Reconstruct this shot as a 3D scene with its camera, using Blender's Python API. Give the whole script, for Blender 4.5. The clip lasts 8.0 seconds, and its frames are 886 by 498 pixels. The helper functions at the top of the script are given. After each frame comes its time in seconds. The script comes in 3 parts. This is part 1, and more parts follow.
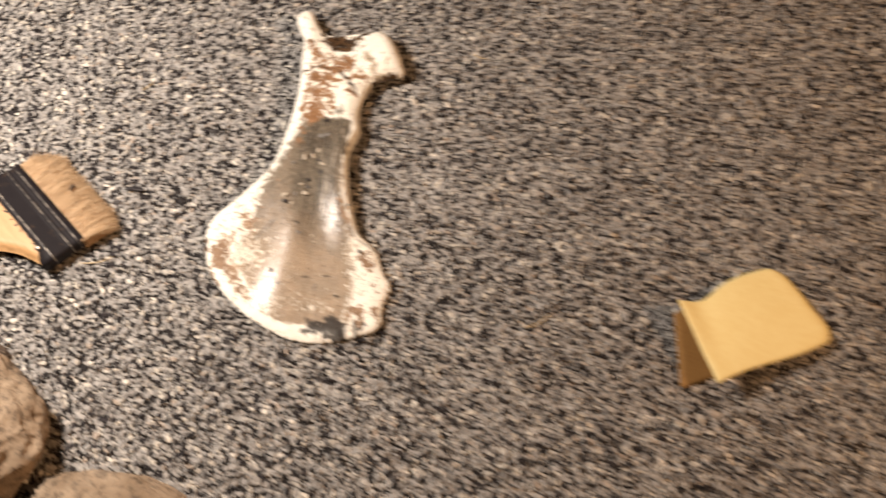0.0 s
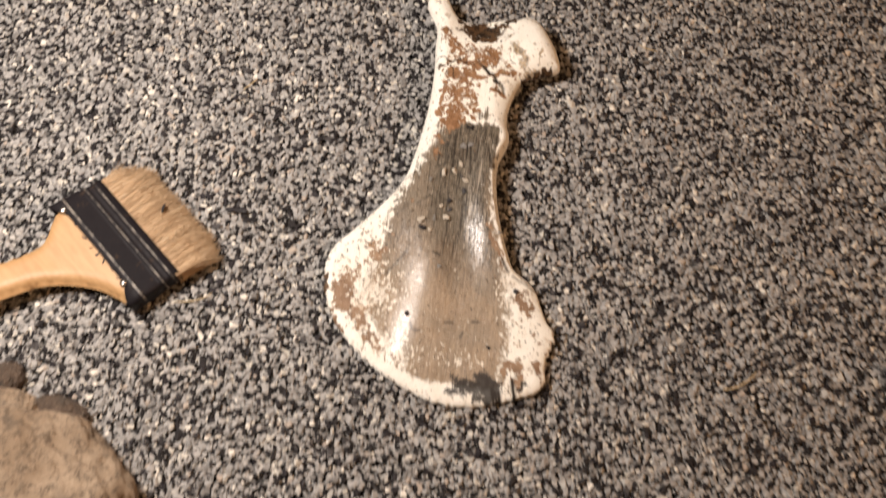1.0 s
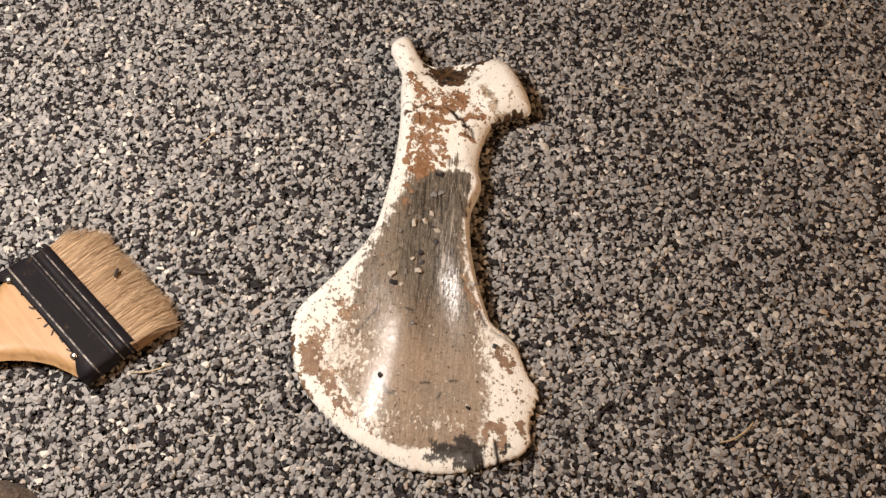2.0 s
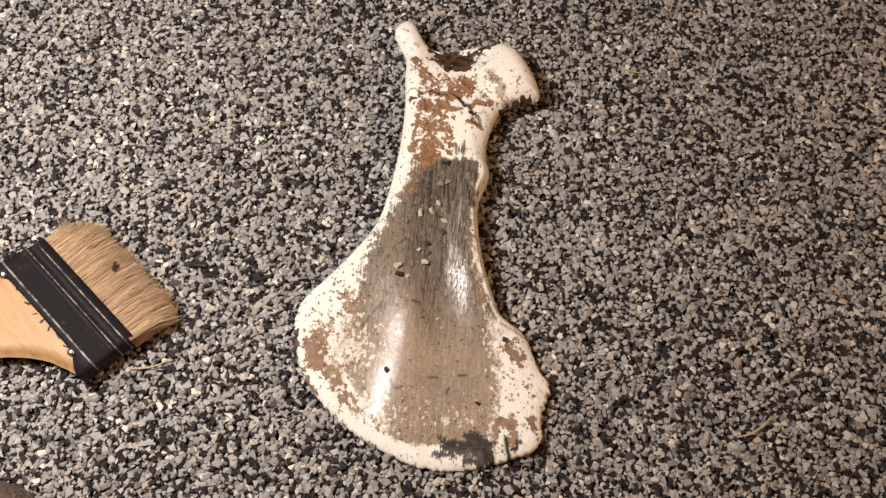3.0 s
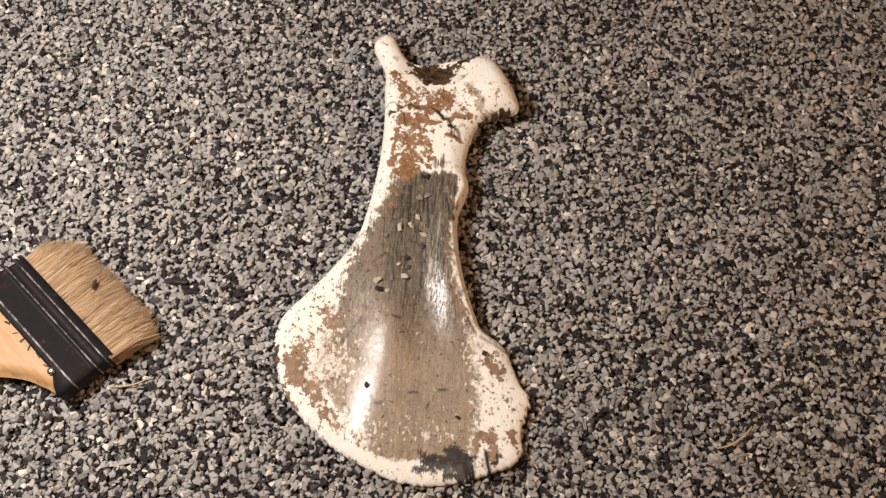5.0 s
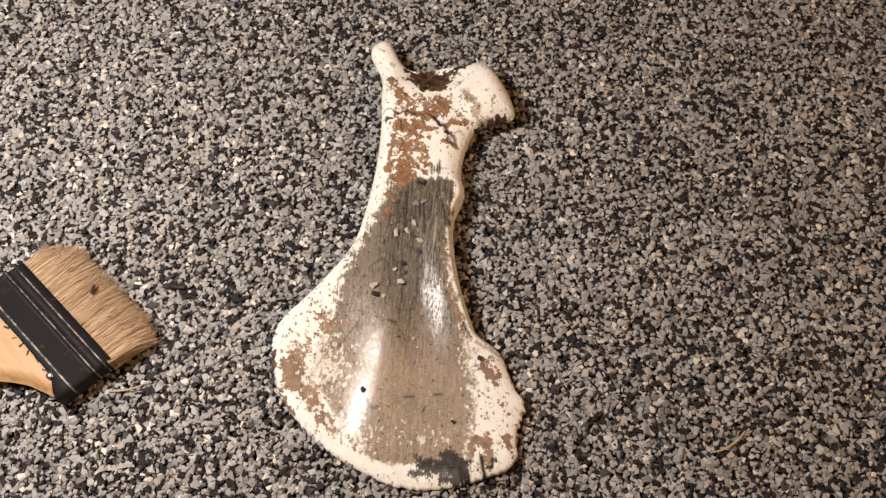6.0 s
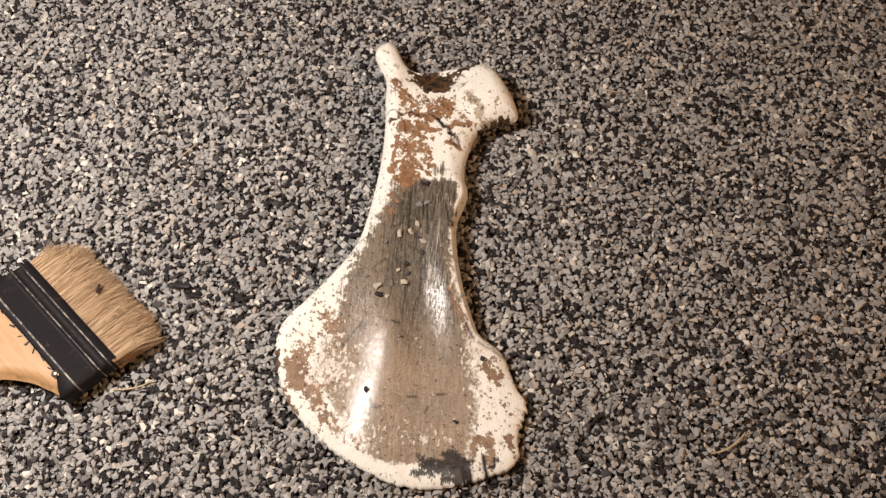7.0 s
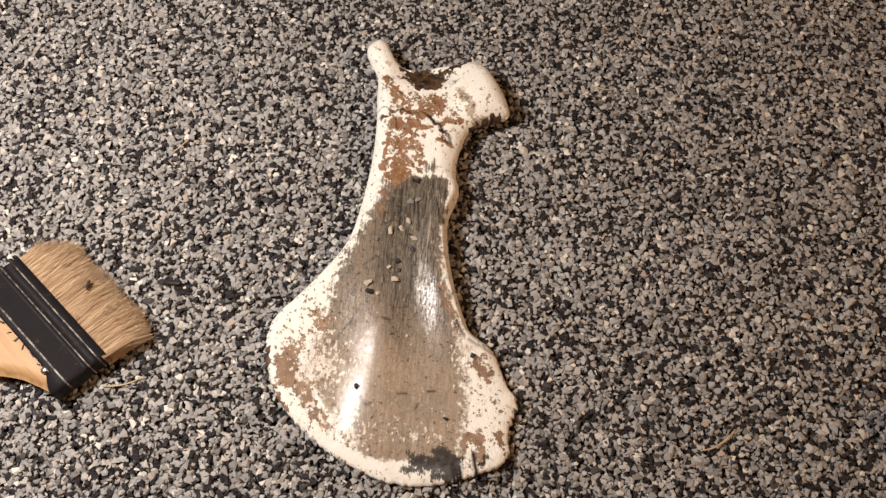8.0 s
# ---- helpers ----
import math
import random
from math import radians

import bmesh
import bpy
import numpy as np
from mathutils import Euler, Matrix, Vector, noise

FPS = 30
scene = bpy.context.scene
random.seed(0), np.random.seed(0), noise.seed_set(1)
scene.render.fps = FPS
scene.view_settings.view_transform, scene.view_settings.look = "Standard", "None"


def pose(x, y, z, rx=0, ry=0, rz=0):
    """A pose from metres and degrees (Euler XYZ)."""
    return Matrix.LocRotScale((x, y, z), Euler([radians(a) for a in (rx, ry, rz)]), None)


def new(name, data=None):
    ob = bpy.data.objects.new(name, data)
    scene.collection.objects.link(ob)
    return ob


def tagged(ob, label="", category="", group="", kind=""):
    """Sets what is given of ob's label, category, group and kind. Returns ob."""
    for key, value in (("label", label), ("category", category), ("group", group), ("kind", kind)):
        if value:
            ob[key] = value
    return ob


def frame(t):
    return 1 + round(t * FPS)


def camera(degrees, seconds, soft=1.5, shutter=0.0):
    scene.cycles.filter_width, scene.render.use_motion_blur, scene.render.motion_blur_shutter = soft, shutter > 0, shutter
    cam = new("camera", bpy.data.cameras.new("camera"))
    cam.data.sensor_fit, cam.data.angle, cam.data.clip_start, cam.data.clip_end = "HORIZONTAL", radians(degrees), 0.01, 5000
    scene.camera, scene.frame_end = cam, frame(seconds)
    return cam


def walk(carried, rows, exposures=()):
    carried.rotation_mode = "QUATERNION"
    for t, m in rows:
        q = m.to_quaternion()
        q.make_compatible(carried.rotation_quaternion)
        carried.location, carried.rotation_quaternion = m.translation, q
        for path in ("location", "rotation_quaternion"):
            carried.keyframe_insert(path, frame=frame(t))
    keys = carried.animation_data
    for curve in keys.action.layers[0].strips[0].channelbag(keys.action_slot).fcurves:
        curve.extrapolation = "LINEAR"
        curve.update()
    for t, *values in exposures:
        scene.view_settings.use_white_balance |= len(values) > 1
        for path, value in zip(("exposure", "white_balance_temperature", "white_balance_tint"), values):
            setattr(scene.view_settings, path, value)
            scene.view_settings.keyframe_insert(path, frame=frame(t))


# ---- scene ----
cam = camera(52.0, 8.0, soft=1.4, shutter=0.8)
# seconds, eye (metres), yaw, pitch, roll (degrees)
PATH = [
    (0, 0.02030, -0.24067, 0.45479, 1.828, -66.460, 4.957),
    (0.3, -0.01061, -0.22745, 0.42396, 3.839, -66.024, 3.799),
    (0.5, -0.02457, -0.21627, 0.40647, 5.786, -67.043, 1.958),
    (0.8, -0.03588, -0.19859, 0.38569, 8.720, -67.914, -0.870),
    (1, -0.04149, -0.19063, 0.37529, 8.227, -67.207, -0.403),
    (1.2, -0.04235, -0.18468, 0.36860, 7.892, -66.218, -0.501),
    (1.5, -0.04044, -0.18295, 0.35828, 5.860, -64.614, 0.495),
    (1.7, -0.03993, -0.18110, 0.35696, 5.232, -64.256, 0.481),
    (2.8, -0.04261, -0.17404, 0.34936, 5.040, -64.968, -0.139),
    (3, -0.04309, -0.17328, 0.34629, 5.214, -65.004, -0.352),
    (3.5, -0.03932, -0.16941, 0.34424, 5.249, -64.903, -0.715),
    (4, -0.03749, -0.16974, 0.34574, 5.023, -65.088, -0.726),
    (4.5, -0.03785, -0.16880, 0.34866, 4.994, -64.994, -0.790),
    (4.7, -0.03675, -0.16901, 0.34777, 5.157, -64.818, -0.984),
    (5.8, -0.03401, -0.16784, 0.35226, 5.171, -64.796, -1.006),
    (6, -0.03382, -0.16828, 0.35201, 5.046, -64.746, -0.857),
    (6.5, -0.03545, -0.16868, 0.35349, 5.182, -64.833, -0.889),
    (7, -0.03469, -0.16842, 0.35447, 5.196, -64.837, -0.730),
    (7.5, -0.03355, -0.16834, 0.35367, 4.748, -64.719, -0.213),
    (8, -0.03266, -0.16904, 0.35406, 4.539, -64.888, -0.005),
]
walk(cam, [(t, pose(x, y, z, 90 + pitch, 0, yaw) @ pose(0, 0, 0, 0, 0, roll)) for t, x, y, z, yaw, pitch, roll in PATH], exposures=[(0.0, 0.44, 7000, 10), (0.5, 0.19, 6850, 10), (1.0, 0.10, 6700, 10), (1.5, 0.06, 6600, 10), (3.0, 0.0, 6500, 10), (8.0, 0.0, 6500, 10)])

# ---- light: a white bulb close by on one side and a warm one farther off on the other, in an added plain room ----
world = bpy.data.worlds.new("world")
scene.world = world
world.use_nodes = True
world.node_tree.nodes["Background"].inputs["Color"].default_value = (1.0, 0.9, 0.78, 1)
world.node_tree.nodes["Background"].inputs["Strength"].default_value = 0.0

bulb = bpy.data.lights.new("bulb", "POINT")
bulb.energy, bulb.color, bulb.shadow_soft_size = 7.8, (1.0, 0.895, 0.83), 0.045
new("bulb_light", bulb).matrix_world = pose(-0.28, -0.03, 0.34)
warm_bulb = bpy.data.lights.new("warm_bulb", "POINT")
warm_bulb.energy, warm_bulb.color, warm_bulb.shadow_soft_size = 11.0, (1.0, 0.565, 0.29), 0.05
new("warm_bulb_light", warm_bulb).matrix_world = pose(0.70, -0.10, 0.62)

MM = 0.001


# ---- materials ----
class Nodes:
    """A node material and short ways to add to it."""

    def __init__(self, name, rough=0.6, metal=0.0):
        self.mat = bpy.data.materials.new(name)
        self.mat.use_nodes = True
        self.tree = self.mat.node_tree
        self.shader = self.tree.nodes["Principled BSDF"]
        self.shader.inputs["Roughness"].default_value = rough
        self.shader.inputs["Metallic"].default_value = metal
        self.coords = self.add("ShaderNodeTexCoord").outputs["Object"]

    def add(self, kind):
        return self.tree.nodes.new(kind)

    def plug(self, value, socket):
        if isinstance(value, bpy.types.NodeSocket):
            self.tree.links.new(value, socket)
        elif isinstance(value, tuple) and len(value) == 3 and socket.type == "RGBA":
            socket.default_value = (*value, 1)
        else:
            socket.default_value = value

    def noise(self, scale, detail=4.0, rough=0.6, stretch=(1, 1, 1), shift=0.0):
        mapping = self.add("ShaderNodeMapping")
        mapping.inputs["Scale"].default_value = stretch
        mapping.inputs["Rotation"].default_value = (0.4, 0.7, 0.9)
        mapping.inputs["Location"].default_value = (shift, shift * 0.7, shift * 0.3)
        self.plug(self.coords, mapping.inputs["Vector"])
        node = self.add("ShaderNodeTexNoise")
        node.inputs["Scale"].default_value, node.inputs["Detail"].default_value, node.inputs["Roughness"].default_value = scale, detail, rough
        self.plug(mapping.outputs[0], node.inputs["Vector"])
        return node.outputs["Fac"]

    def math(self, op, a, b=0.0, c=0.0, clamp=False):
        node = self.add("ShaderNodeMath")
        node.operation, node.use_clamp = op, clamp
        for value, socket in zip((a, b, c), node.inputs):
            self.plug(value, socket)
        return node.outputs[0]

    def step(self, value, low, high, to_low=0.0, to_high=1.0):
        node = self.add("ShaderNodeMapRange")
        node.interpolation_type = "SMOOTHSTEP"
        for v, s in zip((value, low, high, to_low, to_high), node.inputs):
            self.plug(v, s)
        return node.outputs[0]

    def mix(self, factor, a, b):
        node = self.add("ShaderNodeMix")
        node.data_type = "RGBA"
        self.plug(factor, node.inputs["Factor"])
        self.plug(a, node.inputs["A"] if node.inputs["A"].type == "RGBA" else node.inputs[6])
        self.plug(b, node.inputs["B"] if node.inputs["B"].type == "RGBA" else node.inputs[7])
        return node.outputs[2]

    def ramp(self, value, stops, kind="LINEAR"):
        node = self.add("ShaderNodeValToRGB")
        node.color_ramp.interpolation = kind
        elements = node.color_ramp.elements
        while len(elements) < len(stops):
            elements.new(0.5)
        for element, (at, colour) in zip(elements, stops):
            element.position, element.color = at, (*colour, 1)
        self.plug(value, node.inputs[0])
        return node.outputs[0]

    def attribute(self, name):
        node = self.add("ShaderNodeAttribute")
        node.attribute_name = name
        return node.outputs["Fac"]

    def bump(self, height, distance, strength=1.0):
        node = self.add("ShaderNodeBump")
        node.inputs["Strength"].default_value, node.inputs["Distance"].default_value = strength, distance
        self.plug(height, node.inputs["Height"])
        self.plug(node.outputs[0], self.shader.inputs["Normal"])

    def colour(self, value):
        self.plug(value, self.shader.inputs["Base Color"])

    def rough(self, value):
        self.plug(value, self.shader.inputs["Roughness"])


GRAINS = [
    (0.0, (0.006, 0.005, 0.0075)), (0.18, (0.013, 0.011, 0.0155)), (0.28, (0.055, 0.052, 0.054)), (0.31, (0.19, 0.184, 0.176)),
    (0.38, (0.28, 0.273, 0.263)), (0.52, (0.345, 0.338, 0.326)), (0.70, (0.405, 0.395, 0.38)), (0.86, (0.48, 0.465, 0.435)),
    (0.915, (0.45, 0.385, 0.325)), (0.93, (0.59, 0.56, 0.495)), (0.978, (0.78, 0.74, 0.66)),
]


def gravel_material(name, island):
    n = Nodes(name, 0.75)
    n.shader.inputs["Specular IOR Level"].default_value = 0.3
    if island:
        pick = n.add("ShaderNodeNewGeometry").outputs["Random Per Island"]
    else:
        cells = n.add("ShaderNodeTexVoronoi")
        cells.inputs["Scale"].default_value = 330
        n.plug(n.coords, cells.inputs["Vector"])
        sep = n.add("ShaderNodeSeparateColor")
        n.plug(cells.outputs["Color"], sep.inputs[0])
        pick = sep.outputs[0]
        n.bump(n.math("SUBTRACT", 1.0, cells.outputs["Distance"]), 0.002, 0.8)
    base = n.ramp(pick, GRAINS, "CONSTANT")
    fine = n.noise(1400, 3, 0.6)
    # the flat bed is mixed darker, painting in the shade between loose grains
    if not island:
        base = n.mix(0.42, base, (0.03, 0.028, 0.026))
    n.colour(n.mix(n.step(fine, 0.35, 0.75, 0.0, 0.25), base, n.mix(0.5, base, (0.36, 0.32, 0.27))))
    if island:
        n.bump(fine, 0.0002, 0.35)
    return n.mat


def bone_material():
    n = Nodes("weathered bone", 0.5)
    fine, mid, coarse = n.noise(1100, 4, 0.65), n.noise(330, 6, 0.6), n.noise(150, 6, 0.6, shift=3.1)
    flaky = n.noise(900, 4, 0.6, shift=6.3)
    streak = n.noise(60, 6, 0.68, (16, 1.0, 8))
    streak_fine = n.noise(190, 5, 0.7, (14, 0.9, 8), 1.7)
    white = n.mix(n.step(coarse, 0.35, 0.7), (0.95, 0.93, 0.85), (0.91, 0.87, 0.77))
    white = n.mix(n.step(mid, 0.60, 0.74, 0.0, 0.55), white, (0.55, 0.40, 0.25))
    brown = n.mix(n.step(mid, 0.35, 0.68), (0.22, 0.108, 0.048), (0.37, 0.21, 0.112))
    brown = n.mix(n.step(n.noise(210, 5, 0.6, shift=7.7), 0.56, 0.66, 0.0, 0.7), brown, (0.34, 0.265, 0.20))
    brown = n.mix(n.attribute("rust"), n.mix(n.step(coarse, 0.3, 0.7), (0.20, 0.12, 0.07), (0.36, 0.235, 0.145)), brown)
    lower = n.mix(n.step(streak, 0.3, 0.7), (0.26, 0.19, 0.126), (0.45, 0.345, 0.24))
    lower = n.mix(n.step(mid, 0.38, 0.72, 0.0, 0.45), lower, (0.34, 0.25, 0.165))
    upper = n.mix(n.step(streak_fine, 0.38, 0.62), (0.036, 0.031, 0.024), (0.18, 0.152, 0.113))
    upper = n.mix(n.step(streak, 0.55, 0.72, 0.0, 0.6), upper, (0.15, 0.092, 0.052))
    polished = n.mix(n.math("ADD", n.attribute("greyed"), n.math("MULTIPLY", n.math("SUBTRACT", coarse, 0.5), 0.8), clamp=True), lower, upper)
    # pale scrapes, which also paint a sheen on the trough's right flank
    scrape_sheen = n.math("MULTIPLY", n.step(n.noise(90, 5, 0.7, (15, 0.8, 6), 8.8), 0.48, 0.62, 0.0, 0.85), n.attribute("scraped_sheen"))
    polished = n.mix(scrape_sheen, polished, (0.60, 0.52, 0.42))
    hairline = n.step(n.noise(150, 3, 0.5, (9, 0.5, 4), 5.5), 0.56, 0.62, 0.0, 0.9)
    polished = n.mix(n.math("MULTIPLY", hairline, n.attribute("greyed")), polished, (0.02, 0.016, 0.012))
    polished = n.mix(n.step(n.noise(70, 4, 0.6, shift=12.0), 0.42, 0.62, 0.0, 0.4), polished, (0.24, 0.205, 0.155))
    polished = n.mix(n.step(fine, 0.54, 0.68, 0.0, 0.22), polished, (0.06, 0.045, 0.032))
    polished = n.mix(n.step(n.noise(520, 4, 0.65, (3.0, 0.6, 2), 14.0), 0.56, 0.66, 0.0, 0.5), polished, (0.46, 0.38, 0.28))
    # ragged stains: each zone's soft mask is broken up by grain of several sizes
    broken = n.math("ADD", n.math("MULTIPLY", n.math("SUBTRACT", mid, 0.5), 2.0), n.math("MULTIPLY", n.math("SUBTRACT", flaky, 0.5), 1.0))
    ragged = n.math("ADD", n.math("MULTIPLY", broken, 0.95), n.math("MULTIPLY", n.math("SUBTRACT", coarse, 0.5), 1.5))
    combed = n.math("ADD", n.math("MULTIPLY", n.math("SUBTRACT", streak, 0.5), n.math("ADD", 0.5, n.math("MULTIPLY", n.attribute("greyed"), 1.3))), n.math("MULTIPLY", broken, 0.65))
    in_trough = n.step(n.math("ADD", n.attribute("trough"), combed), 0.30, 0.66)
    in_brown = n.step(n.math("ADD", n.attribute("stain"), ragged), 0.44, 0.54)
    in_char = n.step(n.math("ADD", n.attribute("char"), n.math("ADD", n.math("MULTIPLY", broken, 0.8), n.math("MULTIPLY", n.math("SUBTRACT", streak_fine, 0.5), 1.3))), 0.34, 0.62)
    in_soil = n.step(n.math("ADD", n.attribute("soil"), n.math("MULTIPLY", broken, 0.8)), 0.42, 0.62)
    flecks = n.step(n.math("ADD", n.attribute("flecks"), n.math("ADD", n.math("MULTIPLY", broken, 0.7), n.math("MULTIPLY", n.math("SUBTRACT", n.noise(700, 4, 0.6, (1.0, 0.6, 1.0), 4.4), 0.5), 2.2))), 0.50, 0.74)
    colour = n.mix(in_trough, white, polished)
    colour = n.mix(in_brown, colour, brown)
    in_dirt = n.step(n.math("ADD", n.attribute("dirt"), n.math("ADD", n.math("MULTIPLY", broken, 0.5), n.math("MULTIPLY", n.math("SUBTRACT", fine, 0.5), 0.8))), 0.24, 0.62, 0.0, 0.85)
    colour = n.mix(in_dirt, colour, n.mix(n.step(flaky, 0.42, 0.58), (0.09, 0.06, 0.035), (0.50, 0.37, 0.22)))
    colour = n.mix(n.math("MULTIPLY", flecks, 0.9), colour, n.mix(n.step(coarse, 0.55, 0.75), (0.90, 0.84, 0.73), (0.66, 0.54, 0.40)))
    soil = n.mix(n.step(n.math("ADD", mid, n.math("MULTIPLY", n.math("SUBTRACT", fine, 0.5), 0.6)), 0.38, 0.66), (0.012, 0.008, 0.006), (0.15, 0.085, 0.042))
    colour = n.mix(in_soil, colour, soil)
    colour = n.mix(n.math("MULTIPLY", in_char, 0.93), colour, n.mix(n.step(streak_fine, 0.3, 0.7), (0.004, 0.004, 0.005), (0.02, 0.017, 0.016)))
    specks = n.step(n.math("ADD", n.noise(650, 3, 0.55, shift=9.0), n.math("MULTIPLY", n.attribute("pits"), 0.085)), 0.65, 0.69)
    colour = n.mix(n.math("MULTIPLY", specks, 0.8), colour, (0.07, 0.045, 0.03))
    colour = n.mix(n.attribute("crack"), colour, (0.018, 0.012, 0.008))
    n.colour(colour)
    gloss = n.math("MULTIPLY", n.math("MULTIPLY", in_trough, n.math("SUBTRACT", 1.0, in_char)), n.math("SUBTRACT", 1.0, n.math("MULTIPLY", in_brown, 0.6)))
    n.plug(n.math("SUBTRACT", 0.5, n.math("MULTIPLY", n.attribute("greyed"), 0.25)), n.shader.inputs["Specular IOR Level"])
    sheen = n.math("MULTIPLY", n.math("MULTIPLY", gloss, n.attribute("polish")), n.step(n.math("ADD", streak_fine, n.math("MULTIPLY", n.math("SUBTRACT", flaky, 0.5), 0.5)), 0.42, 0.6, 0.12, 1.0))
    n.shader.inputs["Coat IOR"].default_value = 1.6
    n.plug(n.math("MAXIMUM", sheen, n.attribute("glaze")), n.shader.inputs["Coat Weight"])
    n.plug(n.step(mid, 0.3, 0.7, 0.25, 0.36), n.shader.inputs["Coat Roughness"])
    n.rough(n.math("ADD", n.math("MULTIPLY", gloss, -0.16), n.step(mid, 0.3, 0.7, 0.50, 0.66)))
    height = n.math("ADD", n.math("MULTIPLY", fine, 0.35), n.math("ADD", n.math("MULTIPLY", streak_fine, 0.48), n.math("MULTIPLY", in_brown, -0.35)))
    height = n.math("ADD", height, n.math("ADD", n.math("MULTIPLY", specks, -0.5), n.math("MULTIPLY", flecks, 0.18)))
    chips = n.step(n.noise(420, 4, 0.6, (0.7, 1.2, 1), 2.9), 0.38, 0.60)
    height = n.math("ADD", height, n.math("MULTIPLY", n.math("MULTIPLY", chips, in_trough), 0.28))
    n.bump(height, 0.0007, 0.9)
    return n.mat


def wood_material():
    n = Nodes("lacquered light wood", 0.5)
    grain = n.noise(70, 6, 0.6, (1.2, 9, 4))
    n.colour(n.mix(n.step(grain, 0.3, 0.72), (0.53, 0.325, 0.155), (0.44, 0.255, 0.112)))
    n.bump(grain, 0.0003, 0.3)
    return n.mat


def black_paint():
    n = Nodes("black painted tinplate", 0.55)
    wear = n.noise(260, 5, 0.65)
    n.colour(n.mix(n.step(wear, 0.58, 0.75), (0.013, 0.011, 0.013), (0.055, 0.036, 0.024)))
    n.rough(n.step(wear, 0.3, 0.7, 0.48, 0.7))
    n.shader.inputs["Specular IOR Level"].default_value = 0.18
    n.bump(wear, 0.0003, 0.4)
    return n.mat


def worn_paint():
    n = Nodes("worn edge of painted tinplate", 0.45)
    wear = n.noise(160, 6, 0.75)
    n.colour(n.mix(n.step(wear, 0.42, 0.64), (0.02, 0.018, 0.018), (0.36, 0.32, 0.27)))
    return n.mat


def bristle_material():
    n = Nodes("natural bristle", 0.5)
    pick = n.add("ShaderNodeNewGeometry").outputs["Random Per Island"]
    clump = n.noise(260, 4, 0.6, (1, 0.12, 0.5))
    pick = n.math("ADD", n.math("MULTIPLY", pick, 0.6), n.step(clump, 0.32, 0.68, 0.0, 0.4))
    n.colour(n.ramp(pick, [(0.0, (0.22, 0.14, 0.08)), (0.12, (0.45, 0.305, 0.18)), (0.6, (0.58, 0.41, 0.25)), (1.0, (0.78, 0.61, 0.41))]))
    return n.mat


def plain_material(name, a, b, scale, rough=0.6, metal=0.0, relief=0.0004):
    n = Nodes(name, rough, metal)
    grain = n.noise(scale, 5, 0.65)
    n.colour(n.mix(n.step(grain, 0.3, 0.7), a, b))
    n.bump(grain, relief, 0.6)
    return n.mat


def stone_material(name, pale, deep, dark):
    n = Nodes(name, 0.8)
    coarse, mid, fine = n.noise(45, 5, 0.6), n.noise(260, 6, 0.75), n.noise(900, 4, 0.7)
    colour = n.mix(n.step(coarse, 0.35, 0.65), pale, deep)
    colour = n.mix(n.step(mid, 0.46, 0.66, 0.0, 0.9), colour, dark)
    colour = n.mix(n.math("MULTIPLY", n.step(n.noise(60, 4, 0.6, shift=5.0), 0.55, 0.7), 0.75), colour, (0.09, 0.075, 0.06))
    n.colour(n.mix(n.step(fine, 0.58, 0.70, 0.0, 0.5), colour, (0.44, 0.35, 0.26)))
    n.bump(n.math("ADD", mid, n.math("MULTIPLY", fine, 0.5)), 0.0020, 0.9)
    return n.mat


GRAVEL = gravel_material("crushed gravel", True)
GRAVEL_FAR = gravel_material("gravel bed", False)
BONE = bone_material()
WOOD = wood_material()
BLACK = black_paint()
WORN = worn_paint()
BRISTLE = bristle_material()
STEEL = plain_material("bright steel", (0.7, 0.68, 0.64), (0.5, 0.48, 0.45), 300, 0.3, 1.0)
PAPER = plain_material("yellow abrasive paper", (0.93, 0.82, 0.43), (0.88, 0.75, 0.36), 300, 0.75, 0.0, 0.00015)
# tan backing inside the fold, its colour lowered for the shade under the flap
PAPER_BACK_SHADED = plain_material("tan paper backing darkened for shade", (0.34, 0.175, 0.048), (0.27, 0.13, 0.034), 700, 0.8, 0.0, 0.0002)
STRAW = plain_material("dry straw", (0.62, 0.50, 0.31), (0.48, 0.36, 0.20), 500, 0.6)
# kept fairly dark to limit the fill that the added walls bounce back
PLASTER = plain_material("painted plaster", (0.36, 0.30, 0.24), (0.31, 0.26, 0.20), 9, 0.8)


# ---- helpers for building ----
def mesh_from(name, verts, faces, materials, smooth=True):
    mesh = bpy.data.meshes.new(name)
    mesh.from_pydata([tuple(v) for v in verts], [], [tuple(f) for f in faces])
    for m in materials:
        mesh.materials.append(m)
    mesh.polygons.foreach_set("use_smooth", [smooth] * len(mesh.polygons))
    mesh.update()
    return mesh


def part(name, mesh, parent, label=""):
    ob = new(name, mesh)
    ob.parent = parent
    return tagged(ob, label)


def from_bmesh(name, bm, materials, smooth=True):
    mesh = bpy.data.meshes.new(name)
    bm.to_mesh(mesh)
    bm.free()
    for m in materials:
        mesh.materials.append(m)
    mesh.polygons.foreach_set("use_smooth", [smooth] * len(mesh.polygons))
    return mesh


def spline(points, step, closed=True):
    """A smooth curve through the points, sampled about every step."""
    p, out = np.array(points, float), []
    count = len(p)
    for i in range(count if closed else count - 1):
        near = [(i + k) % count if closed else min(max(i + k, 0), count - 1) for k in (-1, 0, 1, 2)]
        a, b, c, d = p[near]
        pieces = max(1, int(np.linalg.norm(c - b) / step))
        for t in np.arange(pieces) / pieces:
            out.append(0.5 * (2 * b + (c - a) * t + (2 * a - 5 * b + 4 * c - d) * t**2 + (3 * b - a - 3 * c + d) * t**3))
    return np.array(out if closed else out + [p[-1]])


